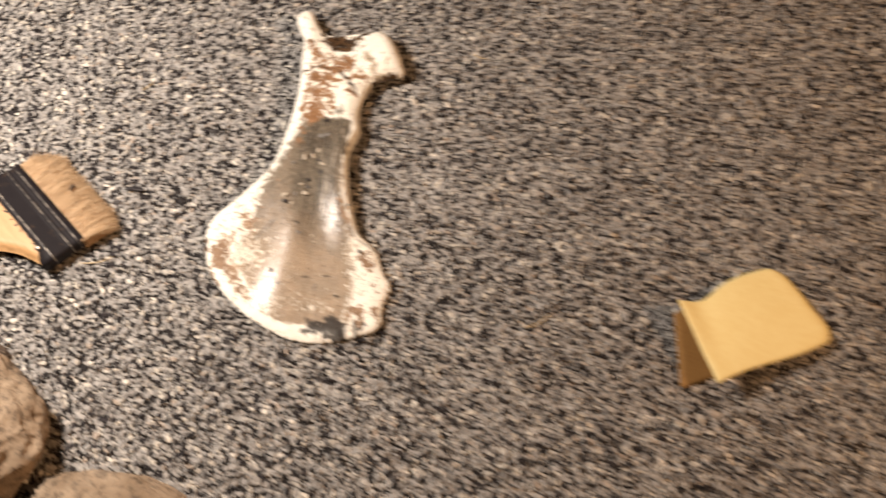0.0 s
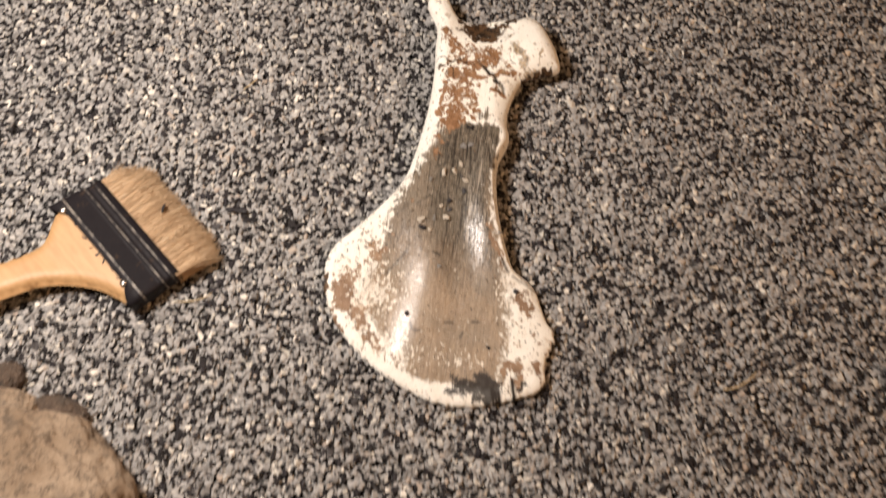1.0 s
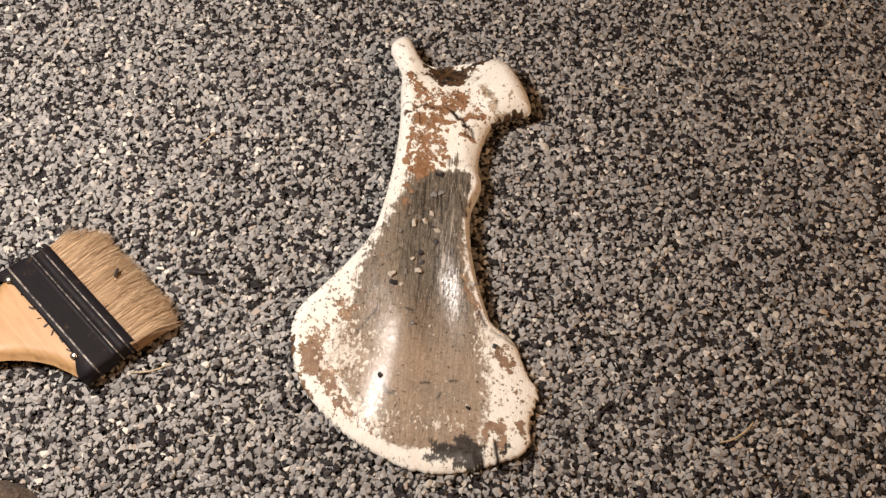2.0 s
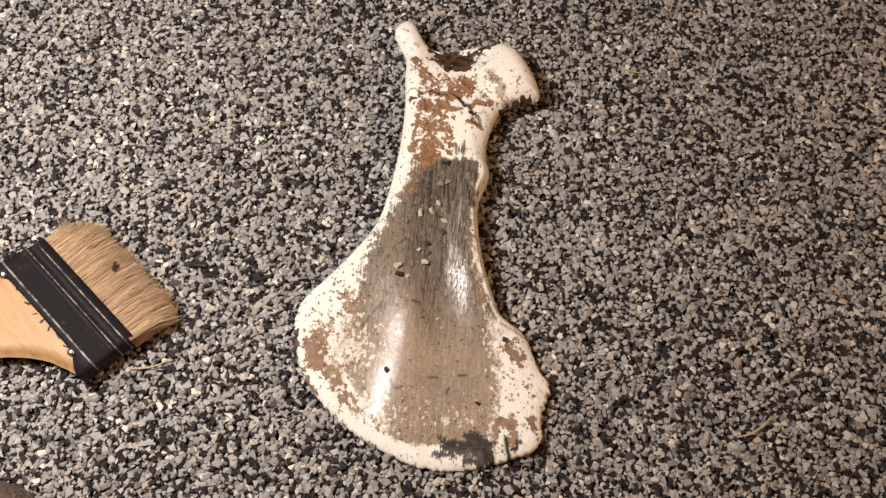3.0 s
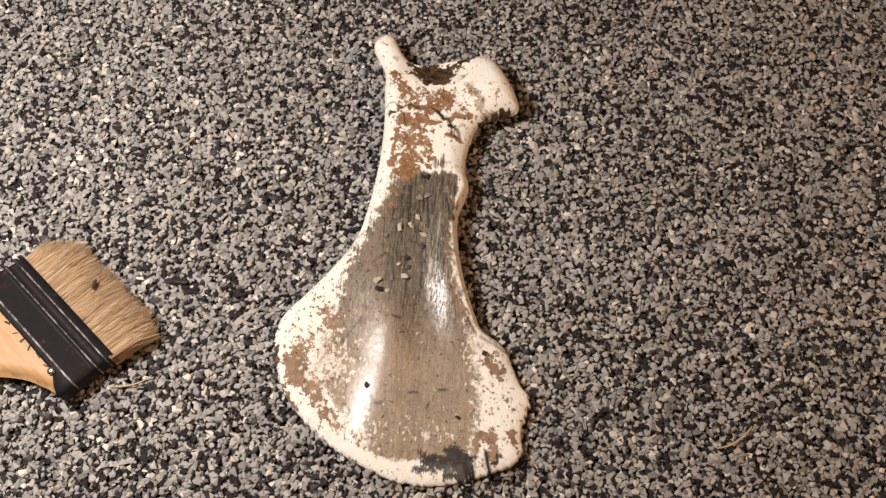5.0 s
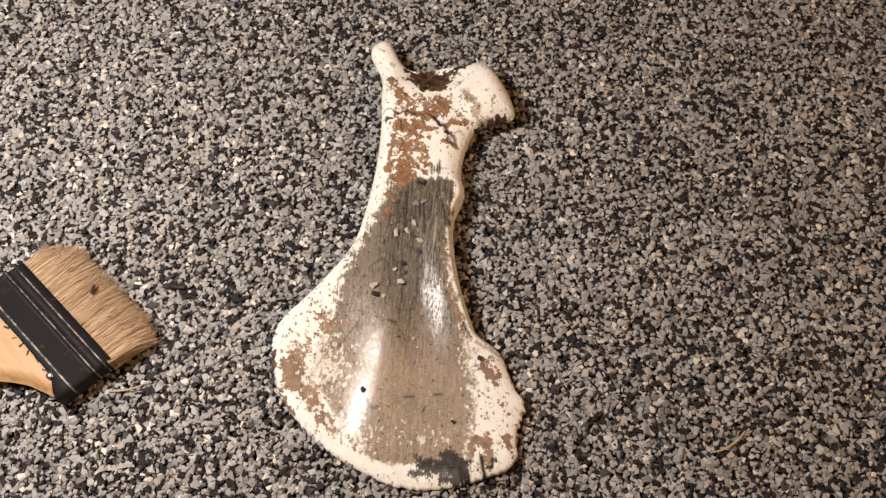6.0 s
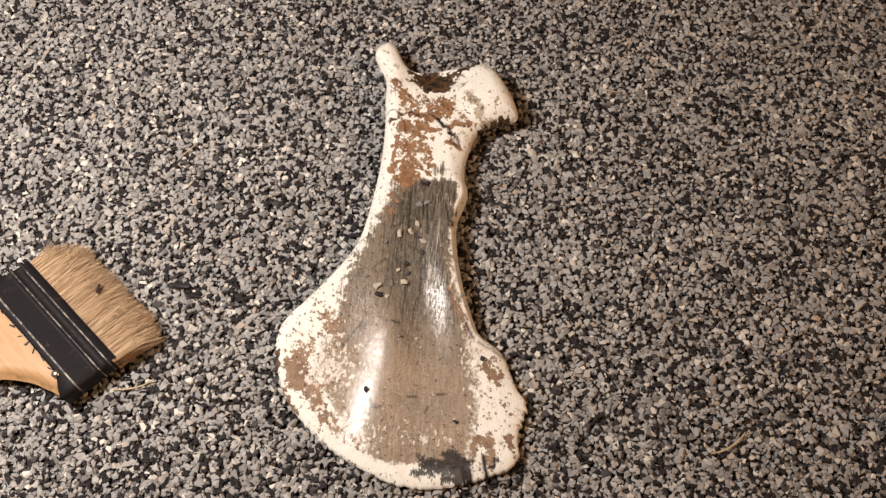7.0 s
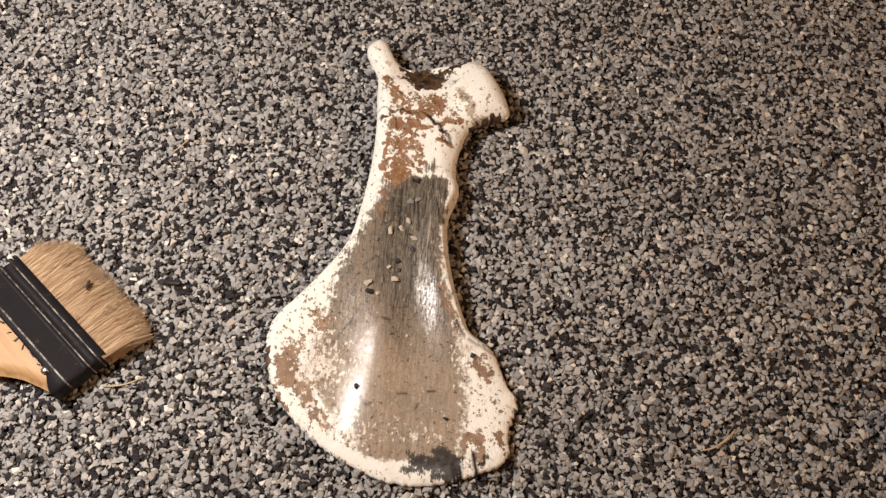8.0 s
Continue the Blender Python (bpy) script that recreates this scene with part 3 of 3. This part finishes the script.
def build_bone():
    outline = spline(BONE_LEFT + BONE_RIGHT, 0.65)
    centre = outline.mean(0)
    out = outline - centre
    out /= np.linalg.norm(out, axis=1)[:, None]
    worn = np.array([noise.fractal((a / 2.2, b / 2.2, 7.0), 0.7, 2.0, 3) for a, b in outline])
    ragged = 0.16 + 0.40 * smooth01(-outline[:, 1], 25, 60) + 0.95 * gauss(outline, -14, -72, 12, 16) + 0.25 * gauss(outline, -110, -60, 12, 20)
    outline = outline + out * (worn * ragged)[:, None]
    verts, faces, plan, depth = slab(outline, 0.45, bone_heights)
    verts = verts.copy()
    verts[:, :2] *= MM
    mesh = mesh_from("bone", verts, faces, [BONE])
    y, s = plan[:, 1], across(plan)
    loose, tight = wander(plan, 5.0, 2.2), wander(plan, 1.8, 0.35)
    stain = np.maximum(strokes(loose, STAIN_NECK), strokes(loose, STAIN_BLADE))
    stain = np.maximum(0.85 * stain, 0.76 * gauss(plan, -67, 38, 9, 14) + 0.68 * gauss(plan, -57, 60, 14, 8) + 0.40 * gauss(plan, -74, 67, 5, 8) + 0.5 * gauss(plan, -68, 24, 6, 6))
    stain += 0.34 * gauss(plan, -91, -54, 12, 20) + 0.38 * gauss(plan, -105, -62, 7, 14) + 0.30 * gauss(plan, -88, -79, 18, 5, -43) + 0.26 * gauss(plan, -25, -58, 5, 9) + 0.28 * gauss(plan, -22, -84, 9, 8)
    dirt = strokes(loose, DIRT)
    left = by_y(y, [(40, -70), (24, -71), (14, -75), (0, -79), (-10, -85), (-28, -90), (-41, -90), (-53, -96), (-66, -96), (-76, -88), (-86, -79), (-98, -66)])
    right = by_y(y, [(40, -47), (24, -45), (0, -47), (-15, -45.5), (-28, -42), (-40, -37), (-52, -34), (-66, -31), (-80, -32), (-98, -31)])
    trough = np.clip(0.5 + np.minimum((0.5 * (loose + plan)[:, 0] - left) / 11, (right - 0.5 * (loose + plan)[:, 0]) / (6 + 7 * smooth01(-y, 25, 50))), 0, 1) * (1 - smooth01(loose[:, 1] + 0.06 * (plan[:, 0] + 60), 21, 28)) * (1 - smooth01(-y, 93, 100))
    trough = np.maximum(trough, 0.55 * gauss(plan, -54, 29, 6, 4))
    greyed = smooth01(y, -66, -22) * (1 - 0.42 * smooth01(-s, 0.5, 1.3)) * (1 - 0.8 * smooth01(s, 0.7, 1.2) * smooth01(-y, -5, 20))
    polish = 0.12 + 0.5 * gauss(plan, -75.5, -65, 8.5, 17) + 1.0 * gauss(plan, -48, -16, 8, 30) + 0.5 * gauss(plan, -40, -42, 9, 12)
    ridge = plan[:, 0] - by_y(y, [(-30, -69.5), (-45, -72), (-62, -74), (-82, -77)])
    glaze = np.exp(-((ridge / 6.0) ** 2)) * smooth01(-y, 38, 56) * (1 - smooth01(-y, 84, 94))
    scraped_sheen = strokes(plan, SCRAPES_SHEEN)
    rust = smooth01(y, -10, 20)
    pits = 0.45 * gauss(plan, -20, -72, 10, 18) + gauss(plan, -100, -36, 9, 12, -40) + 0.8 * gauss(plan, -88, -12, 4, 16, 10) + 0.7 * gauss(plan, -60, 60, 20, 12)
    char, soil = strokes(wander(plan, 4.0, 1.6), CHAR), strokes(loose, SOIL)
    soil = np.maximum(soil, 1.1 * gauss(plan, -60, 77.5, 11.5, 7.5))
    soil = np.maximum(soil, 0.40 * (1 - smooth01(depth, 0.3, 1.8)) * smooth01(-y, 30, 50) * (1 - smooth01(plan[:, 0], -60, -40)))
    flecks = 0.70 * gauss(plan, -92, -61, 12, 20) + 0.55 * gauss(plan, -76, -86, 14, 7, -25) + 0.20 * gauss(plan, -48, -78, 22, 14) + 0.25 * gauss(plan, -76, -62, 8, 24)
    flecks += 0.35 * gauss(plan, -50, -86, 14, 4) + 0.55 * gauss(plan, -35, -50, 5, 18) + 0.35 * gauss(plan, -44, -22, 5, 14) + 0.42 * gauss(plan, -66, 42, 10, 8) + 0.35 * gauss(plan, -64, 33, 6, 3) + 0.25 * gauss(plan, -60, 62, 14, 9)
    crack = np.exp(-((crack_depth(plan) / 1.05) ** 2)) * (1.2 + 0.9 * np.array([noise.noise((a / 5, b / 5, 2.0)) for a, b in plan]))
    crack = np.maximum(crack, np.maximum(strokes(tight, CRACK_LOW), strokes(tight, CRACK_TOP)))
    for name, values in (("stain", stain), ("trough", trough), ("greyed", greyed), ("char", char), ("soil", soil), ("flecks", flecks), ("crack", crack), ("rust", rust), ("pits", pits), ("polish", polish), ("scraped_sheen", scraped_sheen), ("glaze", glaze), ("dirt", dirt)):
        layer = mesh.attributes.new(name, "FLOAT", "POINT")
        layer.data.foreach_set("value", np.r_[values, values if name not in ("trough", "char") else values * 0].astype(np.float32))
    bone = new("bone", mesh)
    return tagged(bone, "weathered white shoulder blade bone with brown stains, on gravel", "bone")


build_bone()


def bone_top(x, y):
    """The bone's upper surface at a place well inside its outline, in metres."""
    return float(bone_heights(np.array([[x, y]], float), np.array([12.0]))[0][0])


# ---- the brush (millimetres; x across its width, y towards the tips) ----
def build_brush():
    brush = new("paint_brush")
    brush.matrix_world = pose(-0.2043, -0.0552, 0.0, 0, 0, -39.8)
    tagged(brush, "flat chip brush with pale wooden handle, black ferrule and tan bristles", "brush")
    # ferrule: a flattened tube with raised beads
    thick, low = 5.3, 0.9
    ring = []
    for k in range(72):
        a = 2 * math.pi * k / 72
        c, s = math.cos(a), math.sin(a)
        ring.append((math.copysign(abs(c) ** 0.16, c), math.copysign(abs(s) ** 0.30, s)))
    stations = [(-13.6, -0.9, 0), (-13.5, 0, 0), (-8.0, 0.0, 0), (-6.9, 0.45, 1), (-6.2, 0.45, 1), (-5.6, 0.0, 0), (0.8, 0.1, 0), (1.6, -0.5, 0), (3.0, -0.5, 0), (3.4, 0.4, 1), (4.0, 0.4, 1), (4.4, -0.4, 0),
                (7.4, -0.4, 0), (7.8, 0.45, 1), (8.4, 0.45, 1), (8.9, 0.0, 0), (11.4, 0.0, 0), (11.5, -0.7, 0), (10.0, -1.0, 0)]
    verts, faces, tags = [], [], []
    for y, swell, _ in stations:
        sag = 0.5 * noise.noise((y / 7, 0, 3))
        back = (11.5 - y) / 25
        end_a, end_b = -32.3 - 4.2 * back, 29.6 - 2.0 * back
        for c, s in ring:
            # the back edge is cut in an arch; the beads stop short of the ends
            arch = 4.6 * (1 - smooth01(abs(c), 0.62, 1.0)) * smooth01(-y, 9, 13)
            rise = swell * (1 - smooth01(abs(c), 0.93, 0.985)) if swell > 0.2 else swell
            verts.append(((0.5 * (end_a + end_b) + (0.5 * (end_b - end_a) + min(swell, 0.0)) * c) * MM, (y + arch) * MM, (low + thick + (thick + rise) * s + 0.12 * noise.noise((c * 3, y / 6, s)) + sag * 0.2) * MM))
    for i in range(len(stations) - 1):
        for k in range(72):
            a, b = i * 72 + k, i * 72 + (k + 1) % 72
            faces.append((a, b, b + 72, a + 72))
            tags.append(stations[i][2] & stations[i + 1][2])
    mesh = mesh_from("ferrule", verts, [f[::-1] for f in faces], [BLACK, WORN])
    mesh.polygons.foreach_set("material_index", tags)
    ferrule = part("ferrule", mesh, brush, "black painted metal ferrule with worn raised beads")
    # nails that hold the ferrule
    for x in (-29.0, 17.6):
        bm = bmesh.new()
        bmesh.ops.create_uvsphere(bm, u_segments=12, v_segments=6, radius=1.7 * MM, matrix=pose(x * MM, -9.3 * MM, (low + 2 * thick + 0.25) * MM) @ Matrix.Diagonal((1, 1, 0.5, 1)))
        part("nail", from_bmesh("nail", bm, [STEEL]), ferrule, "small bright steel nail head")
    # handle: shoulders, waist and grip, rounded all round
    half_outline = [(-28, -2), (-32.5, -11), (-28.6, -18.2), (-23.6, -26.3), (-24.6, -35), (-27.5, -46), (-34, -66), (-42, -92), (-48, -112), (-45, -124), (-36, -128), (-27, -122),
                    (-23, -106), (-19, -86), (-14.5, -62), (-10.5, -47), (-6.5, -36), (1.5, -26), (11, -18.8), (19, -15.4), (24.4, -12.4), (21, -2)]
    outline = spline(half_outline, 1.2)

    def heights(xy, depth):
        curve = np.sqrt(np.clip(1 - (1 - np.clip(depth / 5.0, 0, 1)) ** 2, 0, 1))
        half = np.interp(xy[:, 1], [-128, -70, -40, -12], [6.6, 5.8, 5.0, 4.5])
        mid = low + thick + 0.15 * np.clip(-xy[:, 1] - 26, 0, None)
        return (mid + half * curve) * MM, (mid - half * curve) * MM

    verts, faces, _, _ = slab(outline, 1.6, heights)
    verts[:, :2] *= MM
    part("handle", mesh_from("handle", verts, faces, [WOOD]), brush, "pale lacquered wooden handle")
    # bristles: many tapered strands, splayed and worn short at one corner
    rng = np.random.default_rng(5)
    count = 8500
    x0 = rng.uniform(-30.5, 29.5, count)
    z0 = low + thick + rng.uniform(-1, 1, count) * 4.4
    length = 19.5 - 7.5 * smooth01(-x0, 22, 31) - 1.5 * smooth01(x0, 22, 29) + rng.normal(0, 1.3, count) - 4.0 * rng.random(count) ** 4 + 1.1 * np.sin(x0 / 1.7) * np.sin(x0 / 4.1)
    length *= 1 - 0.10 * np.abs((z0 - low - thick) / 6)
    splay = x0 / 30 * 1.6 + rng.normal(0, 1.25, count) + 0.9 * np.sin(x0 / 2.3) + 0.5 * np.sin(x0 / 0.9 + z0)
    verts, faces = [], []
    for i in range(count):
        a = Vector((x0[i], 9.5, z0[i]))
        drop = (z0[i] - low - thick) * 0.35 + 1.6
        b = a + Vector((splay[i] * 0.45, length[i] * 0.55 + 2, -drop * 0.3))
        c = a + Vector((splay[i] * 1.1 + rng.normal(0, 0.7), length[i] + 2, -drop + rng.normal(0, 0.3)))
        c.z = max(c.z, 0.9)
        start, wide_at = len(verts), 0.14
        for p, r in ((a, wide_at), (b, wide_at * 0.9), (c, wide_at * 0.35)):
            for k in range(3):
                w = 2.094 * k + i
                verts.append(((p.x + r * math.cos(w)) * MM, p.y * MM, (p.z + r * math.sin(w)) * MM))
        for q in (0, 3):
            for k in range(3):
                m = (k + 1) % 3
                faces.append((start + q + k, start + q + m, start + q + 3 + m, start + q + 3 + k))
    part("bristles", mesh_from("bristles", verts, faces, [BRISTLE]), brush, "tan natural bristles, splayed and uneven")
    return brush


build_brush()


# ---- folded abrasive paper ----
def build_paper():
    """One sheet bent double: the lower half on the gravel, the upper half springing open."""
    fold_a, fold_b = np.array([198.0, -30, 0]), np.array([229.0, -67.5, 0])
    up_a, up_b = np.array([138.0, -62.5, 0]), np.array([160.0, -104.8, 0])
    down_a, down_b = np.array([140.5, -65, 0]), np.array([144.5, -105.5, 0])
    across_n, along_n = 26, 44
    rows = []
    for i in range(along_n + 1):
        t = i / along_n
        line = []
        for j in range(across_n + 1):
            v = j / across_n
            fold = fold_a + (fold_b - fold_a) * v
            if t < 0.46:
                q = t / 0.46
                open_edge = down_a + (down_b - down_a) * v
                p = open_edge + (fold - open_edge) * q
                z = 0.9 + 0.25 * math.sin(v * 5 + q * 3)
            else:
                q = (t - 0.46) / 0.54
                open_edge = up_a + (up_b - up_a) * v
                p = fold + (open_edge - fold) * q
                z = 0.9 + 3.2 * min(1, q / 0.06) + 8.6 * q**1.15 + 2.2 * max(0, q - 0.86) / 0.14 * (1 - v) + 1.4 * math.sin(q * 3.1) * math.sin(v * 3.1)
            if t > 0.46:
                side = (fold_b - fold_a) / 48.6
                p = p + side * (4.2 * math.exp(-(((q - 0.80) / 0.16) ** 2)) - 1.8 * math.exp(-(((q - 0.3) / 0.25) ** 2))) * (1 - v) ** 3
                p = p + side * 1.2 * math.sin(q * 6) * v**3
                z += (1.0 * math.exp(-(((q - 1) / 0.12) ** 2)) - 0.5 * math.exp(-(((q - 0.84) / 0.09) ** 2))) * (1.2 - v) + 0.5 * noise.noise((q * 3, v * 2.5, 9))
            # rounded, slightly wavy corners at the fold
            ends = abs(2 * v - 1) ** 6
            near = math.exp(-((t - 0.46) / 0.16) ** 2)
            p = p + (open_edge - fold) * 0.08 * ends * near
            p = p + np.array([0.5 * noise.noise((t * 4, v * 4, 1)), 0.5 * noise.noise((t * 4, v * 4, 5)), 0])
            line.append((p[0] * MM, p[1] * MM, z * MM))
        rows.append(line)
    verts = [p for line in rows for p in line]
    wide = across_n + 1
    faces = [(i * wide + j, i * wide + j + 1, (i + 1) * wide + j + 1, (i + 1) * wide + j) for i in range(along_n) for j in range(across_n)]
    ob = new("sandpaper", mesh_from("sandpaper", verts, faces, [PAPER_BACK_SHADED, PAPER]))
    solid = ob.modifiers.new("thickness", "SOLIDIFY")
    solid.thickness, solid.offset, solid.material_offset = 0.0006, 0.0, 1
    return tagged(ob, "small piece of yellow sandpaper folded double, springing open on gravel", "sandpaper")


build_paper()


# ---- stones beside the bone ----
def build_stone(name, place, size, turn, seed, material, label):
    bm = bmesh.new()
    bmesh.ops.create_icosphere(bm, subdivisions=6, radius=1.0)
    rng = np.random.default_rng(int(seed))
    cuts = [(Vector(rng.normal(size=3)).normalized(), rng.uniform(0.90, 1.0)) for _ in range(16)]
    for v in bm.verts:
        n = v.co.normalized()
        big = noise.fractal(n * 1.3 + Vector((seed, 0, 0)), 0.9, 2.0, 4)
        small = noise.fractal(n * 7 + Vector((0, seed, 0)), 0.8, 2.1, 4)
        r = 1 + 0.12 * big + 0.04 * small * (0.04 / max(size)) ** 0.5 + 0.012 * noise.fractal(n * 22 + Vector((seed, seed, 0)), 0.7, 2.1, 3)
        # broken flat faces
        for way, far in cuts:
            over = n.dot(way) * r - far
            if over > 0:
                r -= 0.7 * over / n.dot(way)
        r += 0.020 * noise.fractal(n * 11 + Vector((seed, 3, 0)), 0.7, 2.1, 5)
        v.co = Vector((n.x * size[0], n.y * size[1], max(n.z, -0.6) * size[2])) * r
    ob = new(name, from_bmesh(name, bm, [material]))
    ob.matrix_world = pose(*place, 0, 0, turn)
    return tagged(ob, label, "stone")


STONE_A = stone_material("brown sandy stone", (0.47, 0.36, 0.255), (0.30, 0.215, 0.14), (0.10, 0.072, 0.048))
build_stone("stone", (-0.2165, -0.1745, 0.011), (0.0545, 0.0415, 0.025), 8, 2.0, STONE_A, "rough brown sandstone cobble lying on the gravel")
build_stone("stone", (-0.121, -0.206, 0.006), (0.045, 0.025, 0.015), -5, 6.0, STONE_A, "low light brown stone lying on the gravel")


build_stone("stone", (-0.2350, -0.1340, 0.0050), (0.0170, 0.0100, 0.0105), 12, 11.0, STONE_A, "small brown sandstone lump leaning on the cobble")

STONE_B = stone_material("dark brown stone", (0.13, 0.092, 0.066), (0.085, 0.06, 0.044), (0.04, 0.03, 0.022))
build_stone("stone", (-0.2115, -0.1295, 0.0025), (0.0125, 0.0062, 0.0060), -8, 4.0, STONE_B, "small dark brown stone chip beside the cobble")
build_stone("stone", (-0.2410, -0.1210, 0.0020), (0.0110, 0.0085, 0.0055), 30, 9.0, STONE_B, "small dark brown stone chip beside the cobble")


# ---- loose grains and straws ----
def build_grain(x, y, size, kind, seed, on_bone=True, z=0.0, where="on the bone's polished trough", stretch=(1, 1, 1), turn=None):
    v, f = cut_stone(np.random.default_rng(seed), 10)
    ob = new("gravel_grain", mesh_from("gravel_grain", v * np.array(stretch) * size * 1.35 * MM, f, [kind], False))
    height = bone_top(x, y) if on_bone else z
    ob.matrix_world = pose(x * MM, y * MM, height + 0.24 * size * MM, 0, 0, seed * 47 if turn is None else turn)
    colour = "black" if kind == GRAIN_BLACK else "pale cream"
    return tagged(ob, f"{colour} crushed gravel grain resting {where}", "gravel grain", "grains on the bone" if on_bone else "")


GRAIN_BLACK = plain_material("black grain", (0.015, 0.014, 0.018), (0.04, 0.035, 0.035), 800, 0.6)
GRAIN_PALE = plain_material("pale grain", (0.58, 0.51, 0.41), (0.42, 0.37, 0.30), 800, 0.7)
GRAIN_GREY = plain_material("grey grain", (0.24, 0.23, 0.21), (0.17, 0.16, 0.15), 800, 0.7)
for seed, (x, y, size, kind) in enumerate((
    (-67.8, -2.3, 3.2, GRAIN_PALE), (-61.1, 2.5, 2.6, GRAIN_PALE), (-63.2, -0.7, 2.8, GRAIN_PALE), (-58.2, -5.2, 2.8, GRAIN_PALE), (-58.0, -10.0, 2.4, GRAIN_BLACK),
    (-63.9, -15.4, 2.4, GRAIN_BLACK), (-63.1, -19.0, 2.4, GRAIN_GREY), (-62.6, -19.7, 2.2, GRAIN_BLACK), (-74.9, -26.5, 3.2, GRAIN_PALE), (-73.9, -30.0, 3.3, GRAIN_BLACK),
    (-64.1, -23.9, 2.9, GRAIN_PALE), (-70.4, -30.5, 1.8, GRAIN_PALE), (-67.0, -18.8, 1.9, GRAIN_PALE), (-73.6, -6.5, 2.2, GRAIN_GREY), (-61.0, 11.8, 2.8, GRAIN_GREY),
    (-57.7, 12.9, 2.6, GRAIN_GREY), (-69.1, -24.7, 2.2, GRAIN_GREY), (-74.7, -69.0, 2.2, GRAIN_BLACK), (-30.1, -53.3, 2.4, GRAIN_BLACK), (-63.9, -46.6, 2.2, GRAIN_GREY),
    (-57.1, -46.8, 1.4, GRAIN_PALE), (-59.8, -2.8, 2.0, GRAIN_BLACK), (-55.0, -50.2, 1.2, GRAIN_PALE), (-39.8, -28.4, 2.0, GRAIN_GREY), (-57.9, 21.4, 2.6, GRAIN_BLACK),
    (-38.7, -79.1, 2.0, GRAIN_BLACK),
)):
    build_grain(x, y, size, kind, seed + 1)
build_grain(-189.3, -36.4, 3.4, GRAIN_BLACK, 33, False, 0.0098, "on the brush bristles")
build_grain(-159.5, -28.8, 4.6, GRAIN_BLACK, 41, False, 0.0006, "on the gravel bed", (1.7, 0.7, 0.7), 3)
build_grain(56.8, -27.7, 4.2, GRAIN_PALE, 42, False, 0.0006, "on the gravel bed", (1.4, 0.6, 0.6), -6)
build_grain(107.0, -22.8, 3.8, GRAIN_PALE, 43, False, 0.0006, "on the gravel bed", (1.1, 0.8, 0.7), 20)
build_grain(-113.0, -58.0, 3.4, GRAIN_BLACK, 44, False, 0.0012, "against the bone's edge")
build_grain(-115.5, -50.0, 3.6, GRAIN_BLACK, 45, False, 0.0012, "against the bone's edge")
build_grain(-111.5, -66.5, 3.2, GRAIN_BLACK, 46, False, 0.0012, "against the bone's edge")


def build_straw(points, radius):
    line = spline(points, 1.0, False)
    verts, faces = [], []
    for i, p in enumerate(line):
        way = line[min(i + 1, len(line) - 1)] - line[max(i - 1, 0)]
        side = np.cross(way, (0, 0, 1))
        side /= np.linalg.norm(side)
        r = radius * (0.55 + 0.45 * math.sin(math.pi * (i + 0.5) / len(line)))
        for k in range(6):
            a = math.pi * k / 3
            verts.append(tuple((p + side * r * math.cos(a) + np.array([0, 0, 1]) * r * 0.7 * math.sin(a)) * MM))
    for i in range(len(line) - 1):
        for k in range(6):
            a, b = i * 6 + k, i * 6 + (k + 1) % 6
            faces.append((a, b, b + 6, a + 6))
    faces += [tuple(range(5, -1, -1)), tuple(range(len(verts) - 6, len(verts)))]
    return tagged(new("straw", mesh_from("straw", verts, faces, [STRAW])), "thin dry yellow straw lying on the gravel", "straw", "straws on the gravel")


build_straw([(61, -82.5, 0.8), (66, -81, 1.2), (71, -77.5, 1.3), (75, -73, 0.8)], 0.42)
build_straw([(-177, -75.5, 0.6), (-170, -74.5, 1.2), (-165, -72.5, 1.1), (-161.5, -69.5, 0.7)], 0.35)


def build_crumb(x, y, z, size, turn, seed):
    """A dark sliver of bristle and grit, bent and pointed."""
    rng = np.random.default_rng(seed)
    bm = bmesh.new()
    for k in range(9):
        t = k / 8 - 0.5
        bm.verts.new(((t * size) * MM, (0.12 * size * math.sin(6 * t) + rng.normal(0, 0.16)) * MM, (0.35 + rng.normal(0, 0.14)) * MM))
    bmesh.ops.convex_hull(bm, input=bm.verts)
    for v in [v for v in bm.verts if not v.link_faces]:
        bm.verts.remove(v)
    ob = new("bristle_crumb", from_bmesh("bristle_crumb", bm, [GRAIN_BLACK], False))
    ob.matrix_world = pose(x * MM, y * MM, z * MM, 0, 0, turn)
    return tagged(ob, "tiny dark bristle crumb lying on the brush handle", "crumb", "crumbs on the handle")


# a row of crumbs caught where the handle meets the ferrule
seam = Matrix.Translation((-204.3, -55.2, 0)) @ Matrix.Rotation(radians(-39.8), 4, "Z")
for k, (u, size) in enumerate(((-17, 2.2), (-9, 3.2), (-3, 2.4), (1.5, 3.4), (6, 2.8), (11, 3.6), (17, 2.6))):
    at = seam @ Vector((u - 3, -9.2 - 0.5 * (k * 7 % 5) / 2, 0))
    build_crumb(at.x, at.y, 10.6, size, 35 * k - 60, k + 3)


build_straw([(-171, 35, 0.7), (-168, 38, 1.2), (-165.5, 42, 0.8)], 0.35)
build_straw([(17, 86.5, 0.7), (21, 84.5, 1.1), (26, 84, 0.8)], 0.35)
